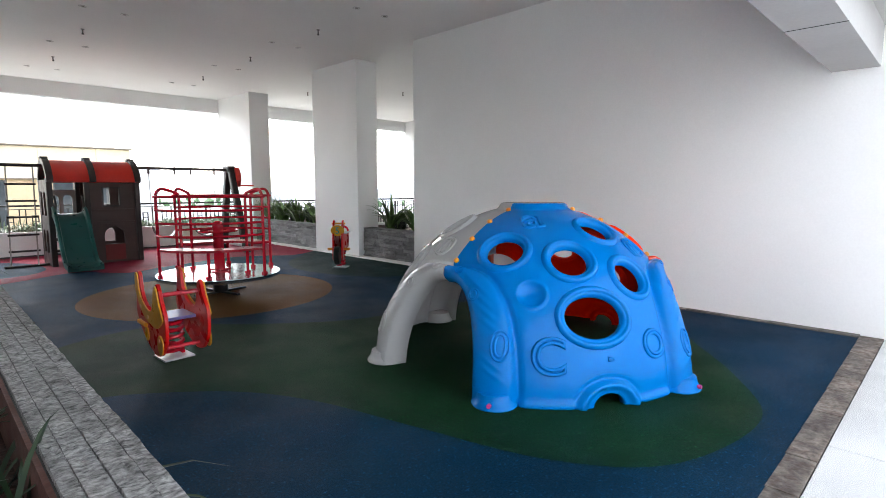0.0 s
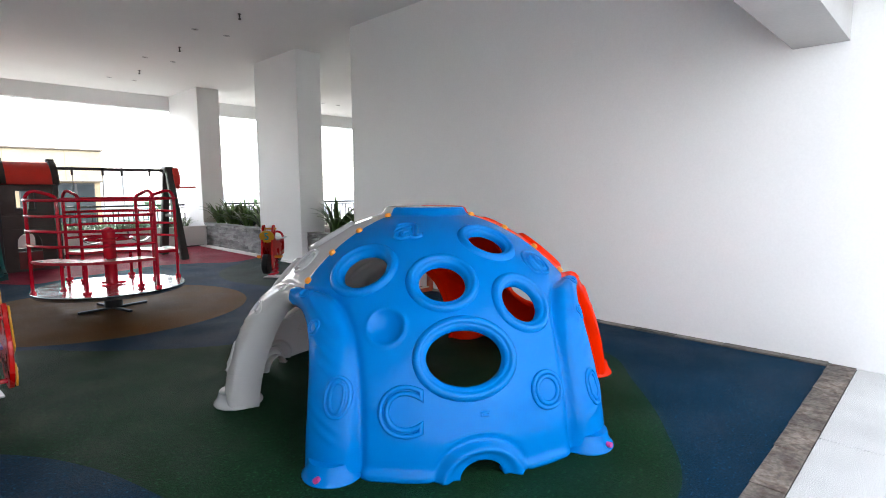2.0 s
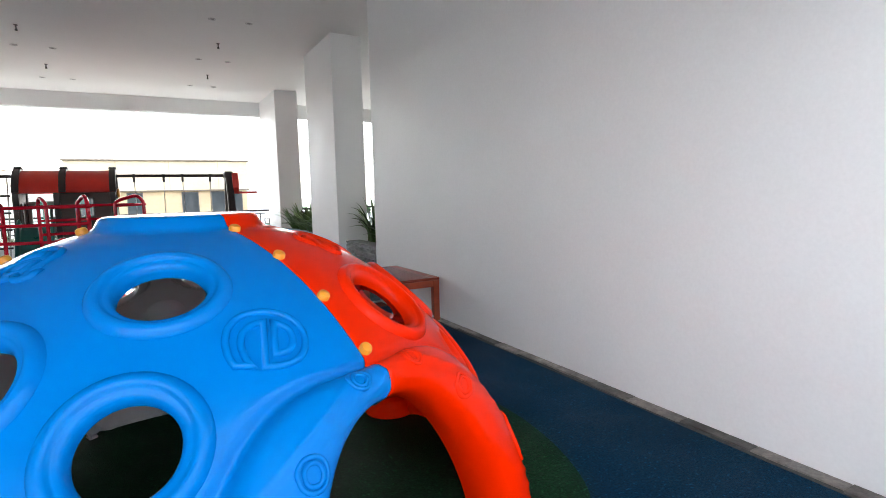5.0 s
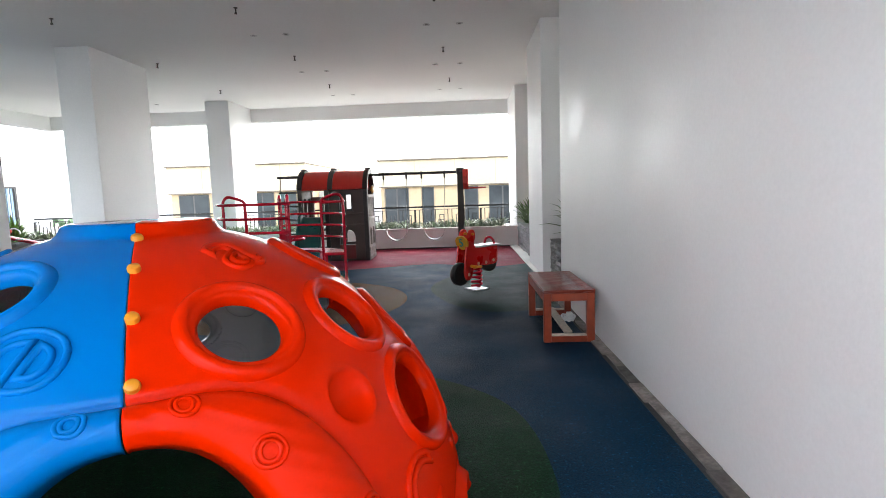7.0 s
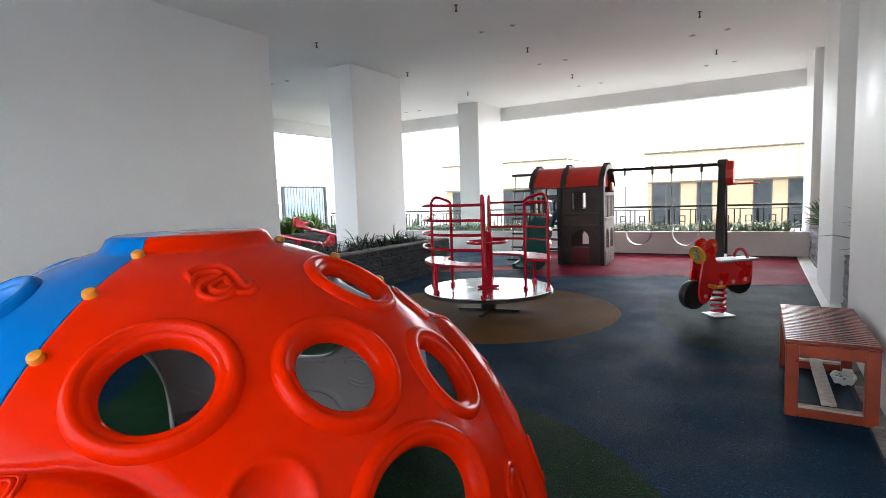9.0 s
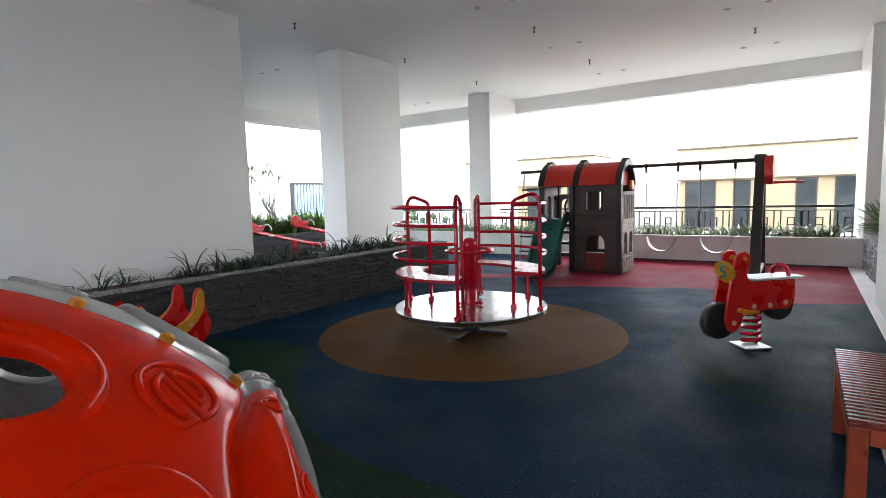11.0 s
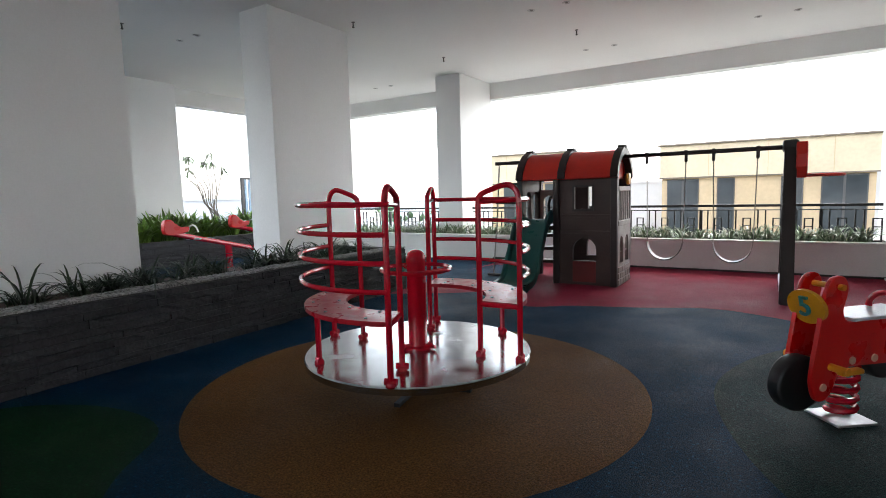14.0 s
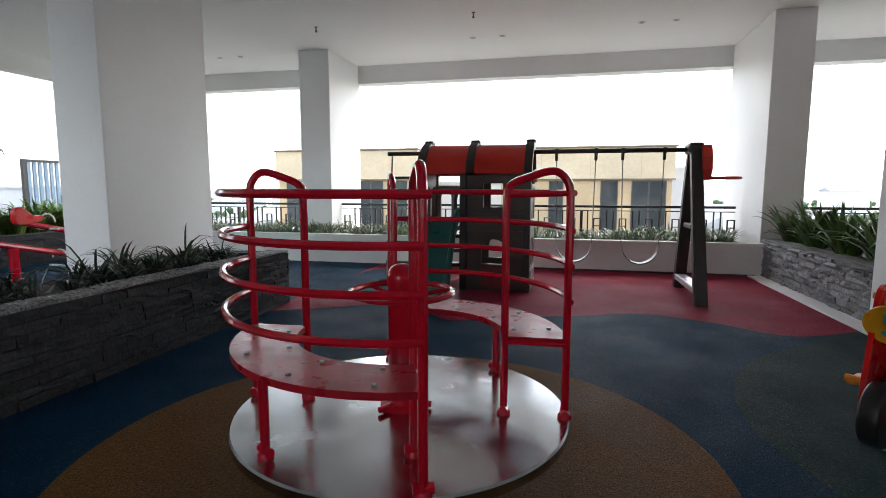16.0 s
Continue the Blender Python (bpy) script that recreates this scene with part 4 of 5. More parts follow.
# slide
sl = [(HY0 - 0.02, 0.90), (11.16, 0.88), (11.03, 0.79), (10.88, 0.56), (10.76, 0.36), (10.64, 0.20), (10.52, 0.12), (10.34, 0.09), (10.23, 0.07)]
sl = smooth_line(sl, 4, closed=False)
section = [(-0.245, 0.02), (-0.245, 0.12), (-0.225, 0.135), (-0.20, 0.12), (-0.185, 0.03), (-0.12, 0.0), (0.12, 0.0), (0.185, 0.03), (0.20, 0.12), (0.225, 0.135), (0.245, 0.12), (0.245, 0.02)]
bm = bmesh.new()
rings = []
for y, z in sl:
    fade = min(1.0, max(0.35, (z - 0.02) / 0.25))
    upper = [bm.verts.new((2.315 + a, y, max(z + b * fade, 0.004))) for a, b in section]
    lower = [bm.verts.new((2.315 + a, y, max(z - 0.05 + b * 0.2, 0.0))) for a, b in (section[0], section[-1])]
    rings.append((upper, lower))
for (u0, l0), (u1, l1) in zip(rings, rings[1:]):
    for k in range(len(section) - 1):
        bm.faces.new((u0[k], u0[k + 1], u1[k + 1], u1[k]))
    bm.faces.new((u0[0], u1[0], l1[0], l0[0]))
    bm.faces.new((u0[-1], l0[1], l1[1], u1[-1]))
    bm.faces.new((l0[0], l1[0], l1[1], l0[1]))
for u, l in (rings[0], rings[-1]):
    bm.faces.new([*u, l[1], l[0]])
part("slide", bm, M["slide_green"], house, "dark green moulded slide", smooth=True)
part("slide_foot", boxes((2.12, 2.51, 10.36, 10.46, 0.0, 0.08), bevel=0.01), M["slide_green"], house)
# swing beam and frame
bm = bmesh.new()
rod(bm, [(1.50, YM, 1.715), (5.26, YM, 1.715)], 0.027, 12)
part("swing_beam", bm, M["house_trim"], house, "dark brown steel swing beam", smooth=True)
for y in (10.93, 12.08):
    bm = bmesh.new()
    a, b = Vector((5.27, y, 0.0)), Vector((5.27, YM + (y - YM) * 0.1, 1.77))
    for s in (0,):
        w = 0.064
        vs = []
        for p, k in ((a, 1.05), (b, 0.9)):
            for dx, dy in ((-w, -w), (w, -w), (w, w), (-w, w)):
                vs.append(bm.verts.new((p.x + dx * k, p.y + dy * k, p.z)))
        for f in ((0, 1, 2, 3), (4, 5, 6, 7), (0, 1, 5, 4), (1, 2, 6, 5), (2, 3, 7, 6), (3, 0, 4, 7)):
            bm.faces.new([vs[i] for i in f])
        bmesh.ops.bevel(bm, geom=list(bm.edges), offset=0.012, segments=2, affect='EDGES')
    part("frame_leg", bm, M["house_trim"], house, "dark moulded swing frame leg")
part("frame_spreader", boxes((5.20, 5.33, 11.0, 12.0, 0.12, 0.19), bevel=0.012), M["zinc"], house, "pale plastic spreader step")
part("frame_spreader", boxes((5.22, 5.31, 11.35, 11.75, 0.80, 0.86), bevel=0.012), M["house_trim"], house)
part("frame_cap", boxes((5.19, 5.35, YM - 0.15, YM + 0.15, 1.66, 1.79), bevel=0.03), M["house_trim"], house)
# basketball board and ring on the frame
bm = bmesh.new()
board(bm, [(-0.17, 1.36), (0.17, 1.36), (0.24, 1.48), (0.24, 1.62), (0.15, 1.76), (-0.15, 1.76), (-0.24, 1.62), (-0.24, 1.48)], 0.0, 0.11, 0.012)
bmesh.ops.transform(bm, matrix=pose(5.43, YM, 0, 0, 0, 90), verts=bm.verts)
part("backboard", bm, M["house_red"], house, "red moulded basketball backboard")
bm = bmesh.new()
rod(bm, [(5.62 + 0.16 * math.cos(a * math.pi / 16), YM + 0.16 * math.sin(a * math.pi / 16), 1.385) for a in range(32)], 0.016, 8, closed=True)
box(bm, 5.40, 5.48, YM - 0.06, YM + 0.06, 1.365, 1.405)
part("hoop", bm, M["house_red"], house, "red basketball ring", smooth=True)
# swings
for x0, x1 in ((3.70, 4.17), (4.48, 4.95)):
    for x in (x0, x1):
        bm = bmesh.new()
        rod(bm, [(x, YM, 1.69), (x + (0.02 if x == x0 else -0.02), YM, 0.57)], 0.006, 6)
        part("swing_rope", bm, M["rope"], house, "thin pale swing rope")
        bm = bmesh.new()
        lathe(bm, [(0.014, 1.60), (0.02, 1.62), (0.02, 1.69), (0.012, 1.70)], 10, (x, YM, 0))
        rod(bm, [(x, YM - 0.03, 1.715), (x, YM + 0.03, 1.715)], 0.036, 10)
        part("swing_hanger", bm, M["house_trim"], house)
    bm = bmesh.new()
    pts = smooth_line([(x0 + 0.02, 0.57), (x0 + 0.05, 0.46), (x0 + 0.13, 0.375), ((x0 + x1) / 2, 0.345), (x1 - 0.13, 0.375), (x1 - 0.05, 0.46), (x1 - 0.02, 0.57)], 5, closed=False)
    up = [[bm.verts.new((x, y, z + dz)) for y in (YM - 0.07, YM + 0.07)] for dz in (0.0, 0.014) for x, z in pts]
    n = len(pts)
    for i in range(n - 1):
        bm.faces.new((up[i][0], up[i + 1][0], up[i + 1][1], up[i][1]))
        bm.faces.new((up[n + i][0], up[n + i][1], up[n + i + 1][1], up[n + i + 1][0]))
        for s in (0, 1):
            bm.faces.new((up[i][s], up[n + i][s], up[n + i + 1][s], up[i + 1][s]))
    part("swing_seat", bm, M["swing_black"], house, "black sling swing seat", smooth=True)
# rope ladder at the far end of the beam
for x in (1.56, 1.92):
    bm = bmesh.new()
    rod(bm, [(x, YM, 1.69), (x - 0.02, YM - 0.05, 0.9), (x - 0.05, YM - 0.15, 0.04)], 0.011, 6)
    part("ladder_rope", bm, M["rope"], house)
for z in (0.28, 0.55, 0.85, 1.12, 1.40):
    bm = bmesh.new()
    k = (1.69 - z) / 1.65
    rod(bm, [(1.53 - 0.04 * k, YM - 0.13 * k, z), (1.95 - 0.04 * k, YM - 0.13 * k, z)], 0.017, 8)
    part("ladder_rung", bm, M["house_trim"], house)
bm = bmesh.new()
rod(bm, [(1.42, YM - 0.16, 0.03), (2.05, YM - 0.12, 0.03)], 0.022, 8)
part("ladder_foot", bm, M["house_trim"], house)

# ---- bench: slats laid across, square end frames, a pale stretcher board low between them ----
bench = thing("bench", (6.17, 5.74, 0), label="red-brown varnished slatted wooden bench by the wall", category="bench")
BL, BW, BH = 0.52, 0.215, 0.45
slat_mesh = finish("slat", boxes((-BW, BW, -0.0125, 0.0125, BH - 0.03, BH), bevel=0.004), M["wood"])
SLATS = 25
for i in range(SLATS):
    slat = new("slat", slat_mesh)
    slat.parent = bench
    slat.matrix_basis = Matrix.Translation((0, -BL + 0.0125 + (2 * BL - 0.025) * i / (SLATS - 1), 0))
for y in (-BL + 0.032, BL - 0.032):
    for x in (-BW + 0.034, BW - 0.034):
        part("leg", boxes((x - 0.032, x + 0.032, y - 0.030, y + 0.030, 0.0, BH - 0.031), bevel=0.004), M["wood_end"], bench)
    part("rail", boxes((-BW + 0.067, BW - 0.067, y - 0.028, y + 0.028, 0.002, 0.052), bevel=0.003), M["wood_end"], bench)
    part("rail", boxes((-BW + 0.067, BW - 0.067, y - 0.028, y + 0.028, BH - 0.095, BH - 0.031), bevel=0.003), M["wood_end"], bench)
    part("crosspiece", boxes((-BW + 0.068, BW - 0.068, y - 0.022, y + 0.022, 0.053, 0.066), bevel=0.002), M["wood_pale"], bench, "pale bare wooden crosspiece")
for x in (-BW + 0.022, BW - 0.022):
    part("apron", boxes((x - 0.016, x + 0.016, -BL + 0.064, BL - 0.064, BH - 0.105, BH - 0.031), bevel=0.003), M["wood_end"], bench)
part("stretcher", boxes((-0.036, 0.036, -BL + 0.06, BL - 0.06, 0.067, 0.085), bevel=0.003), M["wood_pale"], bench, "pale worn wooden stretcher board")

# ---- spring rides ----
def spring(parent, r, z0, z1, turns, mat, wire=0.014, name="spring"):
    bm = bmesh.new()
    n = turns * 16
    pts = [(r * math.cos(2 * math.pi * i / 16), r * math.sin(2 * math.pi * i / 16), z0 + (z1 - z0) * i / n) for i in range(n + 1)]
    rod(bm, pts, wire, 8)
    return part(name, bm, mat, parent, "red coil spring", smooth=True)


def base_plate(parent, turn=0):
    bm = boxes((-0.115, 0.115, -0.115, 0.115, 0.004, 0.018), bevel=0.003)
    bmesh.ops.rotate(bm, verts=bm.verts, matrix=Matrix.Rotation(radians(turn), 3, 'Z'))
    part("base_plate", bm, M["zinc"], parent, "square galvanised ground plate")


# scooter: its front points along local -x
bike = thing("spring_rider", (5.46, 7.78, 0), 46, label="red scooter-shaped spring rider with a yellow number disc", category="spring rider")
base_plate(bike, -8)
spring(bike, 0.066, 0.03, 0.31, 5, M["redpaint"], 0.016)
body = [(-0.30, 0.22), (-0.27, 0.165), (-0.21, 0.165), (-0.165, 0.22), (-0.13, 0.30), (-0.05, 0.325), (0.10, 0.325), (0.25, 0.322), (0.315, 0.34), (0.34, 0.40), (0.34, 0.54), (0.30, 0.565), (0.0, 0.565), (-0.09, 0.57),
        (-0.12, 0.63), (-0.10, 0.70), (-0.095, 0.76), (-0.125, 0.805), (-0.18, 0.81), (-0.225, 0.77), (-0.25, 0.66), (-0.285, 0.45), (-0.31, 0.30)]
body = smooth_line(body, 3)
for y0, y1 in ((-0.085, -0.06), (0.06, 0.085)):
    bm = bmesh.new()
    board(bm, body, y0, y1, 0.006)
    side = part("side_board", bm, M["panel_red"], bike, "red board cut to a scooter's outline")
    out = y0 - 0.006 if y0 < 0 else y1 + 0.006
    for x, z in ((-0.235, 0.235), (-0.05, 0.36), (0.10, 0.36), (0.25, 0.375)):
        bm = bmesh.new()
        rod(bm, [(x, (y0 + y1) / 2, z), (x, out, z)], 0.021, 12)
        part("bolt_cap", bm, M["cap"], side, "pale orange bolt cap")
for cx, cz, r in ((-0.315, 0.245, 0.148), (0.25, 0.345, 0.132)):
    bm = bmesh.new()
    board(bm, [(cx + r * math.cos(a * math.pi / 30), cz + r * math.sin(a * math.pi / 30)) for a in range(60)], -0.042, 0.042, 0.015)
    for f in bm.faces:
        f.smooth = len(f.verts) == 4
    part("wheel", bm, M["tyre"], bike, "black wheel disc")
bm = bmesh.new()
box(bm, -0.085, 0.40, -0.115, 0.115, 0.572, 0.592, bevel=0.008)
part("seat", bm, M["seat_white"], bike, "pale grey seat board")
bm = bmesh.new()
rod(bm, [(0.27, 0.085 * math.cos(t), 0.594 + 0.085 * math.sin(t)) for t in [math.pi * i / 14 for i in range(15)]], 0.016, 8)
part("back_grip", bm, M["redpaint"], bike, "red bent grip", smooth=True)
bm = bmesh.new()
rod(bm, [(-0.155, -0.11, 0.755), (-0.155, 0.11, 0.755)], 0.016, 10)
part("handlebar", bm, M["bolt"], bike, "orange-yellow handlebar", smooth=True)
bm = bmesh.new()
rod(bm, [(-0.19, -0.18, 0.34), (-0.19, 0.18, 0.34)], 0.02, 10)
part("footrest", bm, M["bolt"], bike, "orange-yellow foot bar", smooth=True)
for s in (-1, 1):
    part("foot_pad", boxes((-0.21, -0.07, s * 0.15 - 0.022, s * 0.15 + 0.022, 0.315, 0.345), bevel=0.01), M["bolt"], bike)
bm = bmesh.new()
tilt = pose(-0.272, 0, 0.645, 0, -14, 0)
ring = [(0.0, 0.108 * math.cos(a * math.pi / 20), 0.092 * math.sin(a * math.pi / 20)) for a in range(40)]
vs = [bm.verts.new(tilt @ Vector(p)) for p in ring]
ws = [bm.verts.new(tilt @ (Vector(p) + Vector((0.022, 0, 0)))) for p in ring]
bm.faces.new(vs)
bm.faces.new(ws)
for k in range(40):
    bm.faces.new((vs[k], vs[(k + 1) % 40], ws[(k + 1) % 40], ws[k]))
disc = part("number_disc", bm, M["panel_yellow"], bike, "yellow oval disc with the number 5")
me = text_mesh("5", 0.155, 0.006)
me.transform(tilt @ Matrix.Translation((-0.006, 0, 0)) @ Matrix(((0, 0, -1, 0), (-1, 0, 0, 0), (0, 1, 0, 0), (0, 0, 0, 1))))
me.materials.append(M["digit"])
digit = new("digit", me)
digit.parent = disc
digit["label"] = "blue-green digit 5"

# rocker with two cut-out boards; its nose points along local -y
rocker = thing("spring_rocker", (1.83, 4.77, 0), 0, label="red and yellow animal-shaped spring rocker with a violet seat", category="spring rider")
base_plate(rocker, 4)
spring(rocker, 0.07, 0.03, 0.30, 5, M["redpaint"], 0.015)
side = [(-0.345, 0.42), (-0.36, 0.30), (-0.33, 0.20), (-0.24, 0.10), (-0.12, 0.075), (0.02, 0.115), (0.16, 0.19), (0.27, 0.29), (0.315, 0.39), (0.29, 0.47), (0.275, 0.56), (0.27, 0.65), (0.235, 0.685), (0.195, 0.65),
        (0.17, 0.53), (0.10, 0.45), (-0.02, 0.405), (-0.11, 0.42), (-0.145, 0.50), (-0.175, 0.60), (-0.21, 0.635), (-0.245, 0.60), (-0.28, 0.52)]
side = smooth_line(side, 3)
band = smooth_line([(-0.335, 0.37), (-0.21, 0.30), (-0.06, 0.315), (0.08, 0.35), (0.19, 0.43), (0.255, 0.53), (0.262, 0.645), (0.235, 0.675), (0.205, 0.645), (0.18, 0.535), (0.10, 0.46), (-0.02, 0.415), (-0.105, 0.425), (-0.15, 0.51), (-0.18, 0.595), (-0.21, 0.62), (-0.24, 0.595), (-0.27, 0.52), (-0.325, 0.42)], 3)
for s in (-1, 1):
    x0 = 0.15 * s
    bm = bmesh.new()
    board(bm, side, -0.014, 0.014, 0.006)
    bmesh.ops.transform(bm, matrix=pose(x0, 0, 0, 0, 0, 90), verts=bm.verts)
    b = part("side_board", bm, M["panel_red"], rocker, "red board cut to an animal's outline")
    ox = x0 + s * 0.022
    for nm, line in (("trim_board", band), ("trim_disc", [(-0.265 + 0.06 * math.cos(a * math.pi / 10), 0.185 + 0.075 * math.sin(a * math.pi / 10)) for a in range(20)]),
                     ("trim_disc", [(0.045 + 0.042 * math.cos(a * math.pi / 10), 0.215 + 0.055 * math.sin(a * math.pi / 10)) for a in range(20)])):
        bm = bmesh.new()
        board(bm, line, -0.006, 0.006, 0.003)
        bmesh.ops.transform(bm, matrix=pose(ox, 0, 0, 0, 0, 90), verts=bm.verts)
        part(nm, bm, M["panel_yellow"], b, "yellow trim board")
    bm = bmesh.new()
    rod(bm, [(ox + s * 0.012, 0.02, 0.29), (ox + s * 0.02, 0.16, 0.30)], 0.017, 8)
    part("foot_peg", bm, M["bolt"], b)
    for y, z in ((-0.03, 0.36), (0.14, 0.42), (0.17, 0.30), (-0.27, 0.22)):
        bm = bmesh.new()
        rod(bm, [(ox, y, z), (ox + s * 0.012, y, z)], 0.013, 10)
        part("bolt_cap", bm, M["cap"], b)
part("seat", boxes((-0.134, 0.134, -0.14, 0.14, 0.325, 0.35), bevel=0.006), M["purple_seat"], rocker, "violet-blue seat board")
for y, z, r in ((-0.19, 0.545, 0.017), (-0.17, 0.13, 0.016)):
    bm = bmesh.new()
    rod(bm, [(-0.16, y, z), (0.16, y, z)], r, 10)
    part("cross_bar", bm, M["redpaint"], rocker, "red cross bar", smooth=True)

# ---- red seesaw beyond the planter ----
see = thing("seesaw", (-3.4, 10.38, 0), 90, label="red seesaw with handles beyond the dark planter", category="seesaw")
bm = bmesh.new()
rod(bm, [(-1.1, 0, 0.745), (1.1, 0, 0.20)], 0.045, 10)
part("beam", bm, M["redpaint"], see, "red tubular beam", smooth=True)
bm = bmesh.new()
lathe(bm, [(0.12, 0.0), (0.12, 0.02), (0.06, 0.04), (0.06, 0.46)], 16)
part("stand", bm, M["redpaint"], see, "", smooth=True)
for x, z in ((-1.0, 0.735), (0.98, 0.24)):
    bm = bmesh.new()
    board(bm, smooth_line([(-0.2, 0.0), (0.0, -0.02), (0.2, 0.02), (0.22, 0.1), (0.1, 0.1), (0.0, 0.16), (-0.1, 0.24), (-0.2, 0.2)], 3), -0.05, 0.05, 0.012)
    bmesh.ops.transform(bm, matrix=pose(x, 0, z, 0, 0, 0 if x < 0 else 180), verts=bm.verts)
    part("seat", bm, M["panel_red"], see, "red moulded seat")
    bm = bmesh.new()
    xx = x + (0.32 if x < 0 else -0.32)
    rod(bm, [(xx, 0.14 * math.cos(t), z + 0.0 + 0.12 * math.sin(t)) for t in [math.pi * i / 12 for i in range(13)]], 0.014, 8)
    part("handle", bm, M["white_plastic"], see, "pale bent handle", smooth=True)
    part("footrest", boxes((xx - 0.02, xx + 0.02, -0.2, 0.2, z - 0.13, z - 0.1), bevel=0.008), M["white_plastic"], see)

copy_thing(see, pose(-4.1, 12.15, 0, 0, 0, 90))

# ---- small things at the wall's foot: a white cable box under the bench ----
cable = thing("cable_coil", (6.31, 5.98, 0), label="small white cable coil on the floor under the bench", category="cable")
bm = bmesh.new()
for k in range(3):
    rod(bm, [((0.05 + 0.008 * k) * math.cos(a * math.pi / 12), (0.07 + 0.01 * k) * math.sin(a * math.pi / 12), 0.012 + 0.016 * k + 0.006 * math.sin(a * 1.7)) for a in range(24)], 0.008, 6, closed=True)
part("loop", bm, M["white_plastic"], cable, "", smooth=True)
part("socket", boxes((0.01, 0.07, 0.09, 0.17, 0.0, 0.05), bevel=0.008), M["white_plastic"], cable)

# ---- stone planters ----
def stone_meshes(mat, n=10, seed=1, cols=4, rows=2):
    """Unit split stones (1 x 1 in x and z, depth along y) in several uneven shapes, as shared meshes."""
    rng = random.Random(seed)
    out = []
    for k in range(n):
        bm = bmesh.new()
        f, b = [], []
        for i in range(cols + 1):
            x = i / cols - 0.5
            f.append([bm.verts.new((x, -rng.uniform(0.2, 1.0), z)) for z in [-0.47 + 0.94 * (j + rng.uniform(-0.2, 0.2) * (0 < j < rows)) / rows for j in range(rows + 1)]])
            b.append([bm.verts.new((x, 0.6, z)) for z in (-0.5, 0.5)])
        for i in range(cols):
            for j in range(rows):
                bm.faces.new((f[i][j], f[i + 1][j], f[i + 1][j + 1], f[i][j + 1]))
            bm.faces.new((b[i][0], b[i + 1][0], f[i + 1][0], f[i][0]))
            bm.faces.new((f[i][rows], f[i + 1][rows], b[i + 1][1], b[i][1]))
        for i in (0, cols):
            bm.faces.new((*f[i], b[i][1], b[i][0]))
        out.append(finish("stone", bm, mat))
    return out


def stone_face(parent, length, height, m, meshes, seed, row=0.058, depth=0.016, lo=0.22, hi=0.55, gap=0.004):
    """Rows of split stones over a face that runs along local x from 0 and up along local z; m sets it in place."""
    rng = random.Random(seed)
    z = 0.0
    while z < height - 0.01:
        h = min(row * rng.uniform(0.8, 1.2), height - z)
        if height - z - h < 0.02:
            h = height - z
        x = -rng.uniform(0, lo)
        while x < length:
            w = rng.uniform(lo, hi)
            a, b = max(x, 0), min(x + w, length)
            if b - a > 0.03:
                ob = new("stone", rng.choice(meshes))
                ob.parent = parent
                ob.matrix_basis = m @ Matrix.Translation(((a + b) / 2, -0.004, z + h / 2)) @ Matrix.Diagonal((b - a - gap, depth * rng.uniform(0.5, 1.3), h - gap, 1)) @ Matrix.Rotation(math.pi * rng.choice((0, 1)), 4, 'Y')
            x += w
        z += h


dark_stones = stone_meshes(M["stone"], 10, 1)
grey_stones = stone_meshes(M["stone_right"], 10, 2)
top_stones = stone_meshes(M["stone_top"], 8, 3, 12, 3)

# long dark planter beside the play floor
PX, PH, PY0, PY1 = 0.875, 0.575, 1.2, 10.05
west_planter = thing("planter", (0, 0, 0), label="long low planter clad in dark split stone", category="planter")
part("core", boxes((PX - 0.215, PX - 0.01, PY0, PY1, -0.1, PH - 0.012), (-0.33, PX - 0.215, PY1 - 0.2, PY1, -0.1, PH - 0.012), (-0.33, PX - 0.215, PY0, PY0 + 0.2, -0.1, PH - 0.012)), M["mortar"], west_planter, "dark mortar core")
part("lining", boxes((PX - 0.23, PX - 0.215, PY0 + 0.2, PY1 - 0.2, 0.2, PH - 0.015)), M["terracotta"], west_planter, "red-brown painted inner lining")
part("coping_bed", boxes((PX - 0.21, PX + 0.004, PY0, PY1, PH - 0.012, PH - 0.001)), M["stone_top"], west_planter, "rough grey coping bed")
part("soil", boxes((-0.34, PX - 0.232, PY0 + 0.2, 3.4, -0.1, PH - 0.26)), M["soil"], west_planter, "dark planting soil")
part("soil", boxes((-0.34, PX - 0.232, 3.4, PY1 - 0.2, -0.1, PH - 0.10)), M["soil"], west_planter, "dark planting soil")
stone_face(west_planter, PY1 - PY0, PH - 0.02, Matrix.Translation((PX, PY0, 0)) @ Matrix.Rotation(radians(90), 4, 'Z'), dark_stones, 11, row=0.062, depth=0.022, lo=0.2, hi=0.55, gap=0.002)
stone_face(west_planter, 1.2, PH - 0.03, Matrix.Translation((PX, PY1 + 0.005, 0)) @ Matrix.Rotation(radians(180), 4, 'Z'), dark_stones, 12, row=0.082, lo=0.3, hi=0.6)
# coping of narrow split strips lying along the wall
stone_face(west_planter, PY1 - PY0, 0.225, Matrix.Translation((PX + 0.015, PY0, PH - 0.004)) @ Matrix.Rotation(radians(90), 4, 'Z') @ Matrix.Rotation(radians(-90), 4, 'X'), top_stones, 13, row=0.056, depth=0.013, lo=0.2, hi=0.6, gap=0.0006)

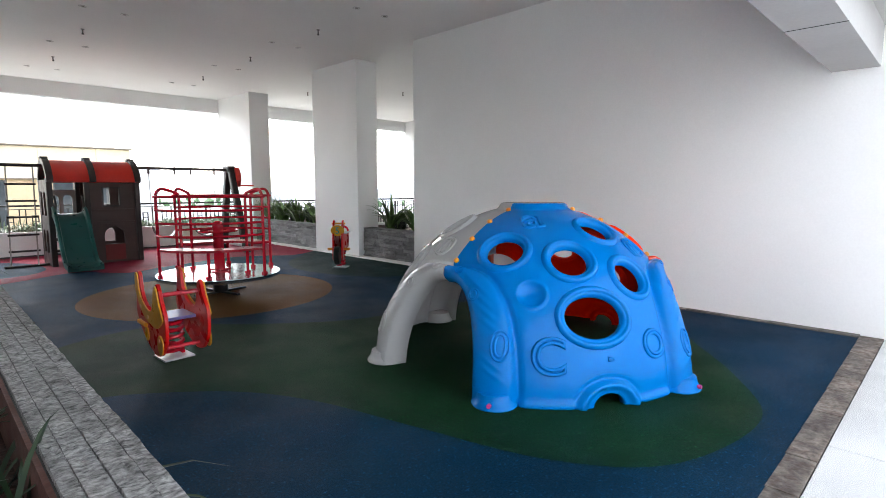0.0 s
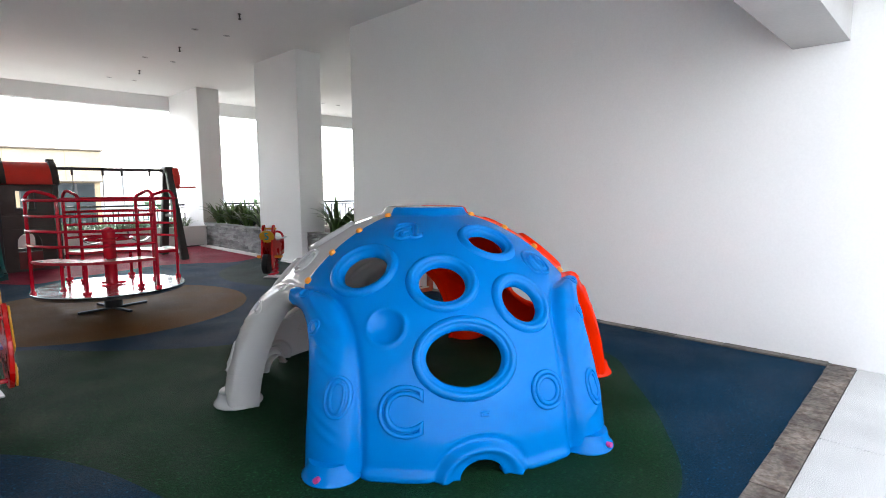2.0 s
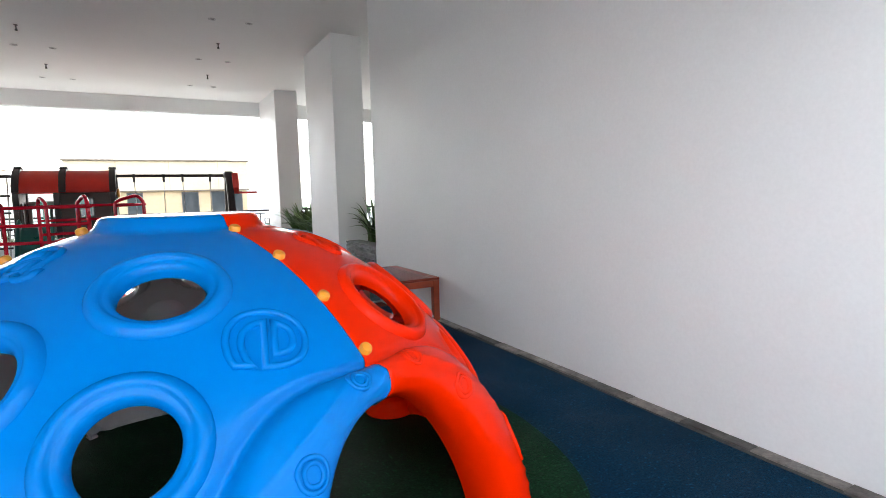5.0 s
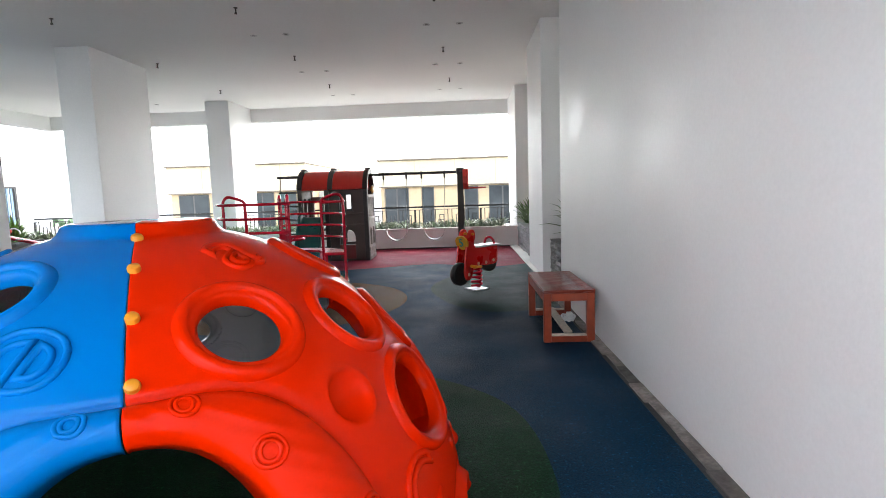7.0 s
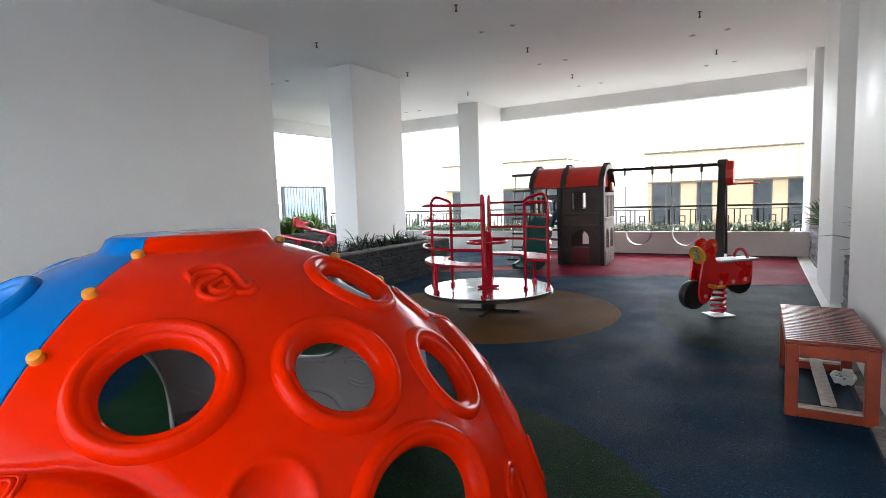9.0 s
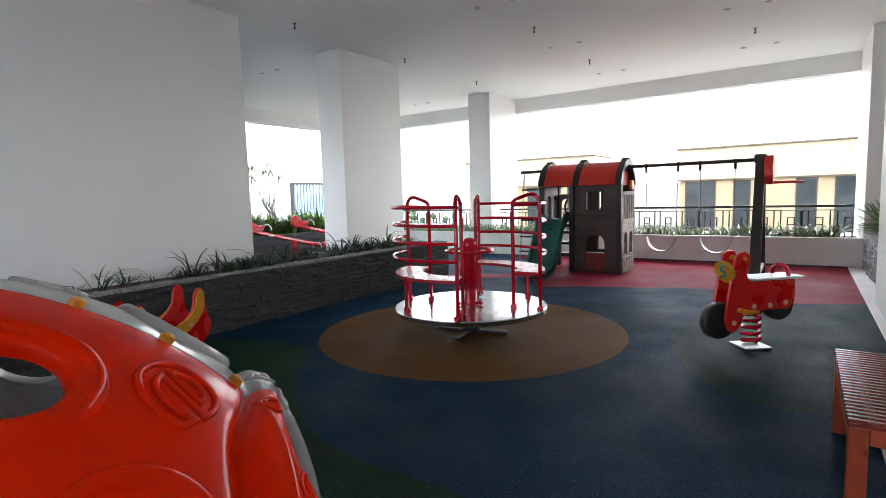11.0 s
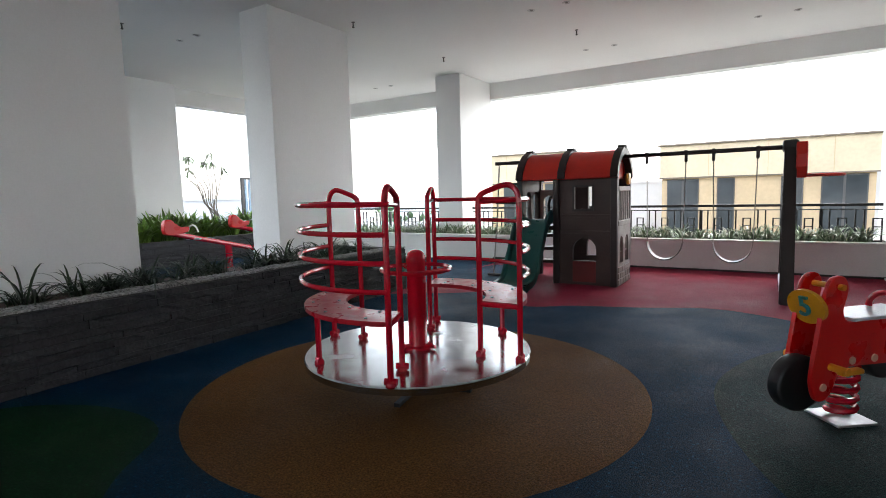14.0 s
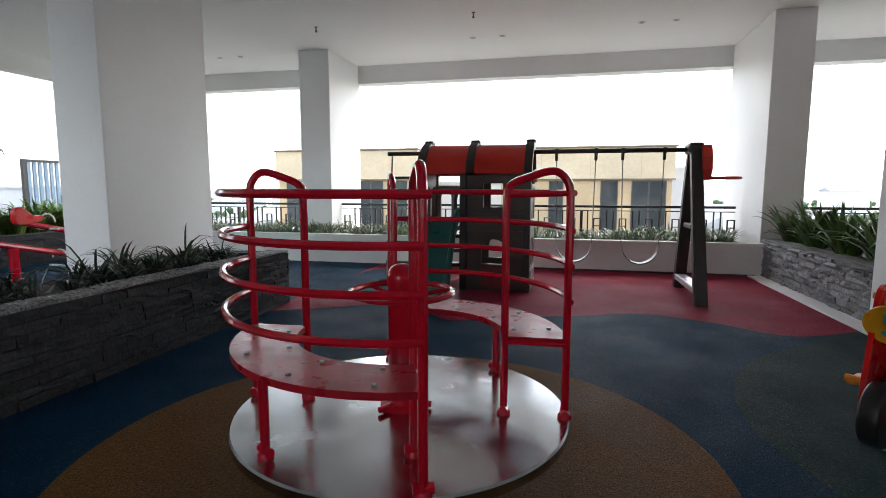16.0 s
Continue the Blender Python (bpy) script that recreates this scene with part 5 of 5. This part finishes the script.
# planter along the pillars on the other side
east_planter = thing("planter", (0, 0, 0), label="low planter clad in grey ledger stone between white pillars", category="planter")
part("core", boxes((6.62, 6.80, 7.03, 8.655, -0.1, 0.55)), M["mortar"], east_planter, "mortar core")
part("core", boxes((6.62, 6.80, 10.21, 13.32, -0.1, 0.53)), M["mortar"], east_planter, "mortar core")
part("soil", boxes((6.80, 7.9, 7.03, 13.30, -0.1, 0.50)), M["soil"], east_planter, "dark planting soil")
part("back_wall", boxes((7.9, 8.0, 7.03, 13.30, -0.1, 0.55)), M["parapet"], east_planter, "painted back of the planter")
for y0, y1, h in ((7.03, 8.655, 0.55), (10.21, 13.32, 0.53)):
    stone_face(east_planter, y1 - y0, h, Matrix.Translation((6.61, y1, 0)) @ Matrix.Rotation(radians(-90), 4, 'Z'), grey_stones, 14 + int(y0), row=0.064, depth=0.036, lo=0.15, hi=0.45)
    part("coping", boxes((6.585, 6.82, y0, y1, h, h + 0.02), bevel=0.004), M["stone_right"], east_planter, "rough grey stone coping")

# white planter under the railing of the open side
north_planter = thing("planter", (0, 0, 0), label="low white rendered planter below the railing", category="planter")
part("front_wall", boxes((-7.0, 6.60, 13.20, 13.32, -0.1, 0.455), bevel=0.006), M["parapet"], north_planter, "off-white painted planter front")
part("coping", boxes((-7.0, 6.60, 13.18, 13.34, 0.455, 0.482), bevel=0.006), M["parapet"], north_planter, "off-white coping")
part("back_wall", boxes((-7.0, 16.2, 14.75, 15.5, -0.3, 0.40)), M["parapet"], north_planter, "off-white slab edge")
part("soil", boxes((-7.0, 6.8, 13.32, 14.75, -0.1, 0.40)), M["soil"], north_planter, "dark planting soil")
part("base_line", boxes((0.9, 6.5, 13.185, 13.2, 0.0, 0.03)), M["mortar"], north_planter, "dark line at the foot")

# far planter on the west side
far_planter = thing("planter", (0, 0, 0), label="dark stone planter with bright green plants on the far side", category="planter")
part("core", boxes((-5.0, -4.8, 6.0, 13.2, -0.1, 0.50)), M["mortar"], far_planter)
part("soil", boxes((-6.2, -5.0, 6.0, 13.2, -0.1, 0.44)), M["soil"], far_planter)
stone_face(far_planter, 6.0, 0.50, Matrix.Translation((-4.79, 7.2, 0)) @ Matrix.Rotation(radians(90), 4, 'Z'), dark_stones, 19, row=0.1, lo=0.5, hi=0.9)

# ---- plants ----
def clump_mesh(name, mat, blades, length, spread, width, seed, droop=1.0):
    """A tuft of arching strap leaves."""
    rng = random.Random(seed)
    bm = bmesh.new()
    for k in range(blades):
        a = rng.uniform(0, 2 * math.pi)
        L = length * rng.uniform(0.55, 1.1)
        out = spread * rng.uniform(0.3, 1.0)
        w = width * rng.uniform(0.7, 1.2)
        d = Vector((math.cos(a), math.sin(a), 0))
        s = Vector((-d.y, d.x, 0))
        base = d * rng.uniform(0, 0.05) + s * rng.uniform(-0.04, 0.04)
        prev = None
        for i in range(6):
            t = i / 5
            p = base + d * (out * L * t ** 1.3) + Vector((0, 0, L * (0.95 * t - droop * 0.62 * out * t ** 2.6)))
            ww = w * (1 - t ** 2.2) * (0.55 + 0.9 * t if t < 0.5 else 1.0) * 0.5
            lift = Vector((0, 0, ww * 0.45))
            row = (bm.verts.new(p - s * ww + lift), bm.verts.new(p), bm.verts.new(p + s * ww + lift)) if i < 5 else (bm.verts.new(p),)
            if prev:
                if len(row) == 3:
                    bm.faces.new((prev[0], prev[1], row[1], row[0]))
                    bm.faces.new((prev[1], prev[2], row[2], row[1]))
                else:
                    bm.faces.new((prev[0], prev[1], row[0]))
                    bm.faces.new((prev[1], prev[2], row[0]))
            prev = row
    me = finish(name, bm, mat)
    for f in me.polygons:
        f.use_smooth = True
    return me


def plant_row(name, meshes, spots, label, group, seed, category="plant", lo=0.8, hi=1.2):
    rng = random.Random(seed)
    for x, y, z in spots:
        ob = new(name, rng.choice(meshes))
        s = rng.uniform(lo, hi)
        ob.matrix_basis = pose(x, y, z, rng.uniform(-8, 8), rng.uniform(-8, 8), rng.uniform(0, 360)) @ Matrix.Diagonal((s, s, s * rng.uniform(0.85, 1.15), 1))
        tagged(ob, label=label, category=category, group=group)


rng = random.Random(21)
dark = [clump_mesh("lily_plant", M["leaf"], 24, 0.33, 1.25, 0.021, 30 + k, 1.25) for k in range(4)]
tall = [clump_mesh("lily_plant", M["leaf"], 11, 0.52, 1.15, 0.02, 36 + k, 1.3) for k in range(3)]
spots = [(rng.uniform(-0.22, 0.52), y + rng.uniform(-0.06, 0.06), PH - 0.105) for y in np.concatenate((np.arange(3.7, 6.0, 0.16), np.arange(6.0, 9.8, 0.075)))]
plant_row("lily_plant", dark, [p for p in spots if p[1] < 6.2], "small dark green strap-leaved plant in the stone planter", "planter small plants", 34, lo=0.45, hi=0.85)
plant_row("lily_plant", dark, [p for p in spots if p[1] >= 6.2], "dark green strap-leaved plant in the stone planter", "planter strap-leaved plants", 22, lo=0.8, hi=1.3)
plant_row("lily_plant", tall, [(0.30, 5.0, PH - 0.105), (0.15, 6.0, PH - 0.105), (0.1, 6.35, PH - 0.105), (0.42, 7.1, PH - 0.105), (0.3, 8.2, PH - 0.105), (0.5, 6.75, PH - 0.105), (0.5, 7.55, PH - 0.105), (0.4, 7.9, PH - 0.105), (0.5, 8.6, PH - 0.105), (0.2, 7.35, PH - 0.105), (0.35, 9.6, PH - 0.105), (0.45, 9.0, PH - 0.105), (0.1, 9.4, PH - 0.105)], "taller arching dark green strap-leaved plant", "planter tall plants", 23, lo=0.9, hi=1.25)
plant_row("lily_plant", tall, [(0.57, 2.12, PH - 0.265), (0.60, 2.36, PH - 0.265), (0.55, 2.6, PH - 0.265), (0.44, 2.25, PH - 0.265), (0.25, 1.85, PH - 0.27), (0.42, 2.9, PH - 0.27), (0.1, 3.3, PH - 0.27)], "sparse arching green plant at the planter's edge", "planter edge plants", 24, lo=1.15, hi=1.45)
pale = [clump_mesh("spider_plant", M["leaf_pale"], 34, 0.30, 1.0, 0.024, 40 + k) for k in range(4)]
spots = [(x + rng.uniform(-0.05, 0.05), y, 0.395) for x in np.arange(-6.5, 6.4, 0.19) for y in (13.46 + rng.uniform(-0.06, 0.06), 13.85 + rng.uniform(-0.1, 0.1))]
plant_row("spider_plant", pale, spots, "pale striped spider plant in the white planter", "spider plants under the railing", 25, lo=1.05, hi=1.4)
fresh = [clump_mesh("fern_plant", M["leaf_bright"], 40, 0.52, 0.85, 0.05, 50 + k) for k in range(3)]
spots = [(7.0 + rng.uniform(-0.12, 0.35), y + rng.uniform(-0.08, 0.08), 0.495) for y in np.arange(10.5, 13.2, 0.2)]
deep = [clump_mesh("fern_plant", M["leaf"], 34, 0.46, 0.9, 0.045, 54 + k) for k in range(3)]
plant_row("fern_plant", fresh, spots[::2], "fresh green broad strap-leaved plant", "pillar planter plants", 26, lo=1.05, hi=1.35)
plant_row("fern_plant", deep, spots[1::2], "deep green broad strap-leaved plant", "pillar planter plants", 27, lo=1.0, hi=1.3)
plant_row("fern_plant", deep, [(7.05, 7.3, 0.495), (7.1, 7.7, 0.495), (7.0, 8.1, 0.495), (7.3, 8.3, 0.495), (7.4, 7.4, 0.495)], "deep green broad strap-leaved plant", "pillar planter plants", 28, lo=0.9, hi=1.25)
plant_row("fern_plant", fresh, [(6.84, 11.5, 0.495), (6.86, 12.3, 0.495), (6.84, 12.95, 0.495), (6.84, 10.7, 0.495), (6.86, 7.4, 0.51), (6.9, 8.2, 0.51)], "large fresh green arching plant at the planter's edge", "pillar planter edge plants", 33, lo=1.35, hi=1.6)
spots = [(-5.4 + rng.uniform(-0.3, 0.35), y + rng.uniform(-0.1, 0.1), 0.435) for y in np.arange(7.0, 13.1, 0.11)]
sunny = [clump_mesh("fern_plant", M["leaf_sunny"], 40, 0.50, 0.8, 0.05, 60 + k) for k in range(3)]
plant_row("fern_plant", sunny, spots, "bright green strap-leaved plant in the far planter", "far planter plants", 29, lo=1.3, hi=1.7)

# small tree outside the west side: thin forked stems with leaf rosettes
tree = thing("frangipani_tree", (-6.9, 12.47, 0.0), label="small thin forked tree with drooping leaf rosettes", category="tree")
bm = bmesh.new()
rng = random.Random(8)
tips = []
for k, (y1, y2, h, dx) in enumerate(((-0.25, -0.62, 2.05, 0.1), (-0.22, -0.45, 2.34, -0.2), (0.10, -0.03, 2.40, 0.15), (0.14, 0.14, 2.22, -0.15), (-0.3, -0.85, 2.1, -0.1), (-0.1, -0.25, 2.2, 0.2), (0.2, 0.3, 2.05, 0.1), (-0.34, -0.98, 1.9, 0.12), (-0.2, -0.7, 2.3, 0.25))):
    pts = smooth_line([(0.02 * k, 0.015 * k, -0.5), (0.02 * k, 0.015 * k, 0.75), (dx * 0.3, y1 * 0.55, 1.2), (dx * 0.7, y1, 1.6), (dx, y2, h)], 4, closed=False)
    rod(bm, pts, [0.020 - 0.014 * i / len(pts) for i in range(len(pts))], 7)
    tips.append(pts[-1])
part("trunk", bm, M["bark"], tree, "thin grey forked stems", smooth=True)
bm = bmesh.new()
for tx, ty, tz in tips:
    for k in range(20):
        a, e = rng.uniform(0, 6.28), rng.uniform(-0.3, 0.9)
        d = Vector((math.cos(a) * math.cos(e), math.sin(a) * math.cos(e), math.sin(e)))
        s = d.cross(Vector((0, 0, 1))).normalized() * rng.uniform(0.013, 0.022)
        o = Vector((tx, ty, tz + rng.uniform(-0.06, 0.04)))
        L = rng.uniform(0.14, 0.27)
        rows = []
        for i, w in ((0.12, 0.3), (0.45, 1.0), (0.75, 0.8)):
            q = o + d * L * i + Vector((0, 0, -0.26 * i * i * L / 0.3))
            rows.append((bm.verts.new(q - s * w), bm.verts.new(q + s * w)))
        tip = bm.verts.new(o + d * L * 0.95 + Vector((0, 0, -0.27 * L / 0.3)))
        for r0, r1 in zip(rows, rows[1:]):
            bm.faces.new((r0[0], r0[1], r1[1], r1[0]))
        bm.faces.new((rows[-1][0], rows[-1][1], tip))
# crown takes the pale leaf: glare and haze of the sky put into its colour
part("crown", bm, M["leaf_pale"], tree, "sparse drooping green leaf rosettes")

# ---- railing on the open side ----
def railing(name, x0, x1, y, z0, z1, label, axis='x'):
    r = thing(name, (0, 0, 0), label=label, category="railing")

    def bar(nm, a0, a1, za, zb, d=0.012):
        part(nm, boxes((a0, a1, y - d, y + d, za, zb)) if axis == 'x' else boxes((y - d, y + d, a0, a1, za, zb)), M["iron"], r)

    bar("top_rail", x0, x1, z1 - 0.04, z1, 0.025)
    bar("mid_rail", x0, x1, z1 - 0.10, z1 - 0.085)
    bar("bottom_rail", x0, x1, z0, z0 + 0.02)
    n = int((x1 - x0) / 0.105)
    shared = {}
    for i in range(n + 1):
        x = x0 + (x1 - x0) * i / n
        k = i % 4
        if i % 16 == 0:
            kind = "post"
        elif k in (0, 1):
            kind = "baluster"
        else:
            kind = "short_baluster"
        if kind not in shared:
            w = 0.024 if kind == "post" else 0.0105
            top = z1 - 0.10 if kind != "short_baluster" else z1 - 0.22
            shared[kind] = finish(kind, boxes((-w, w, -w, w, z0, top)), M["iron"])
        ob = new(kind, shared[kind])
        ob.parent = r
        ob.matrix_basis = Matrix.Translation((x, y, 0) if axis == 'x' else (y, x, 0))
        if k == 2:
            if "link" not in shared:
                shared["link"] = finish("link", boxes((0, 0.105, -0.008, 0.008, -0.0075, 0.0075)), M["iron"])
            for z in (z1 - 0.2275, z1 - 0.3525):
                ob = new("link", shared["link"])
                ob.parent = r
                ob.matrix_basis = Matrix.Translation((x, y, z)) if axis == 'x' else Matrix.Translation((y, x, z)) @ Matrix.Rotation(radians(90), 4, 'Z')
    return r


railing("railing", -6.0, 6.5, 14.3, 0.40, 0.98, "black iron railing with square pattern behind the plants")
railing("railing", 7.05, 13.4, 14.3, 0.0, 0.98, "black iron railing with square pattern beyond the pillar")
# tall louvred screen beyond the west side
screen = thing("louvre_screen", (0, 0, 0), label="tall blue-grey louvred screen beyond the railing", category="screen")
part("screen_post", boxes((-8.9, -8.8, 14.86, 14.96, -14, 0.3)), M["iron"], screen)
part("screen_frame", boxes((-8.9, -8.82, 14.86, 14.94, 0.3, 1.95), (-8.9, -8.82, 17.0, 17.08, 0.3, 1.95), (-8.9, -8.82, 14.94, 17.0, 1.89, 1.95), (-8.9, -8.82, 14.94, 17.0, 0.3, 0.36)), M["iron"], screen)
for k in range(14):
    part("louvre", boxes((-8.88, -8.84, 14.98 + 0.145 * k, 15.06 + 0.145 * k, 0.36, 1.89)), M["blue_grey"], screen)

# ---- ceiling fittings ----
def sprinkler(x, y):
    s = thing("sprinkler", (x, y, CEIL), label="small hanging fire sprinkler head on the ceiling", category="sprinkler", group="ceiling sprinklers")
    bm = bmesh.new()
    lathe(bm, [(0.026, 0.0), (0.026, -0.005), (0.009, -0.010), (0.009, -0.05)], 12)
    part("pipe", bm, M["frame_dark"], s)
    bm = bmesh.new()
    lathe(bm, [(0.007, -0.05), (0.014, -0.058), (0.018, -0.078), (0.004, -0.082)], 10)
    part("head", bm, M["frame_dark"], s)


def downlight(x, y):
    s = thing("downlight", (x, y, CEIL), label="small unlit recessed downlight in the ceiling", category="downlight", group="ceiling downlights")
    bm = bmesh.new()
    lathe(bm, [(0.052, -0.001), (0.052, -0.008), (0.040, -0.010), (0.036, -0.004)], 18)
    part("ring", bm, M["zinc"], s, "thin metal ring")
    bm = bmesh.new()
    lathe(bm, [(0.036, -0.002), (0.02, -0.0045)], 14)
    part("lens", bm, M["frame_dark"], s, "dark unlit lens")


for x, y in ((5.03, 5.25), (5.02, 7.6), (5.05, 9.95), (5.1, 12.33), (2.48, 5.35), (2.48, 7.73), (2.48, 10.1), (2.48, 12.5), (0.0, 12.62), (0.0, 10.2), (0.0, 7.8), (-2.56, 8.35), (-2.6, 12.5), (7.7, 12.4), (9.4, 10.7)):
    sprinkler(x, y)
for x in (4.85, 5.33):
    for y in (6.38, 8.74, 11.1, 13.5):
        downlight(x, y)
for x in (2.25, 2.74):
    for y in (6.5, 8.89, 11.26, 13.73):
        downlight(x, y)
for x in (-2.68, -2.24):
    for y in (9.26, 13.97):
        downlight(x, y)
for x, y in ((8.0, 11.8), (8.5, 11.8), (10.0, 13.3), (10.5, 13.3)):
    downlight(x, y)

# ---- stone strip along the edge of the rubber, and tiles at the wall's foot ----
kerb = structure("kerb_bed", boxes((0.6, 6.44, 0.80, 0.93, -0.2, -0.008)), M["mortar"], "mortar bed of the edge strip", "kerb")
rng = random.Random(31)
x = 0.9
while x < 6.42:
    w = min(rng.uniform(0.32, 0.48), 6.43 - x)
    if w > 0.05:
        k = 0.04 * (x - 3.0) / 3.4
        part("tile", boxes((x, x + w - 0.006, 0.80, 0.93 + k, -0.02, 0.004 + rng.uniform(0, 0.004)), bevel=0.003), M["granite"], kerb)
    x += w
skirt = structure("skirting_bed", boxes((6.34, 6.44, 0.95, 7.0, -0.02, 0.003)), M["mortar"], "mortar bed at the wall's foot", "trim")
y = 0.97
while y < 7.0:
    w = min(rng.uniform(0.25, 0.42), 7.0 - y)
    part("tile", boxes((6.345 + rng.uniform(0, 0.03), 6.436, y, y + w - 0.005, 0.0, 0.010 + rng.uniform(0, 0.006)), bevel=0.002), M["skirt"], skirt)
    y += w
plinth = structure("kerb_east", boxes((6.40, 6.62, 7.02, 13.2, -0.05, 0.022), bevel=0.006), M["parapet"], "pale rendered kerb at the pillars' foot", "kerb")
# pebble-wash slabs of the court
court = structure("pavement", boxes((-0.3, 6.44, -6.0, 0.80, -0.3, -0.012)), M["mortar"], "court paved with white pebble-wash slabs", "pavement")
for i in range(7):
    for j in range(7):
        x0, y1 = 7.33 - 1.2 * i, 0.796 - 0.95 * j
        part("slab", boxes((max(x0 - 1.193, -0.3), min(x0, 6.43), y1 - 0.943, y1, -0.03, 0.0), bevel=0.004), M["pebble"], court)
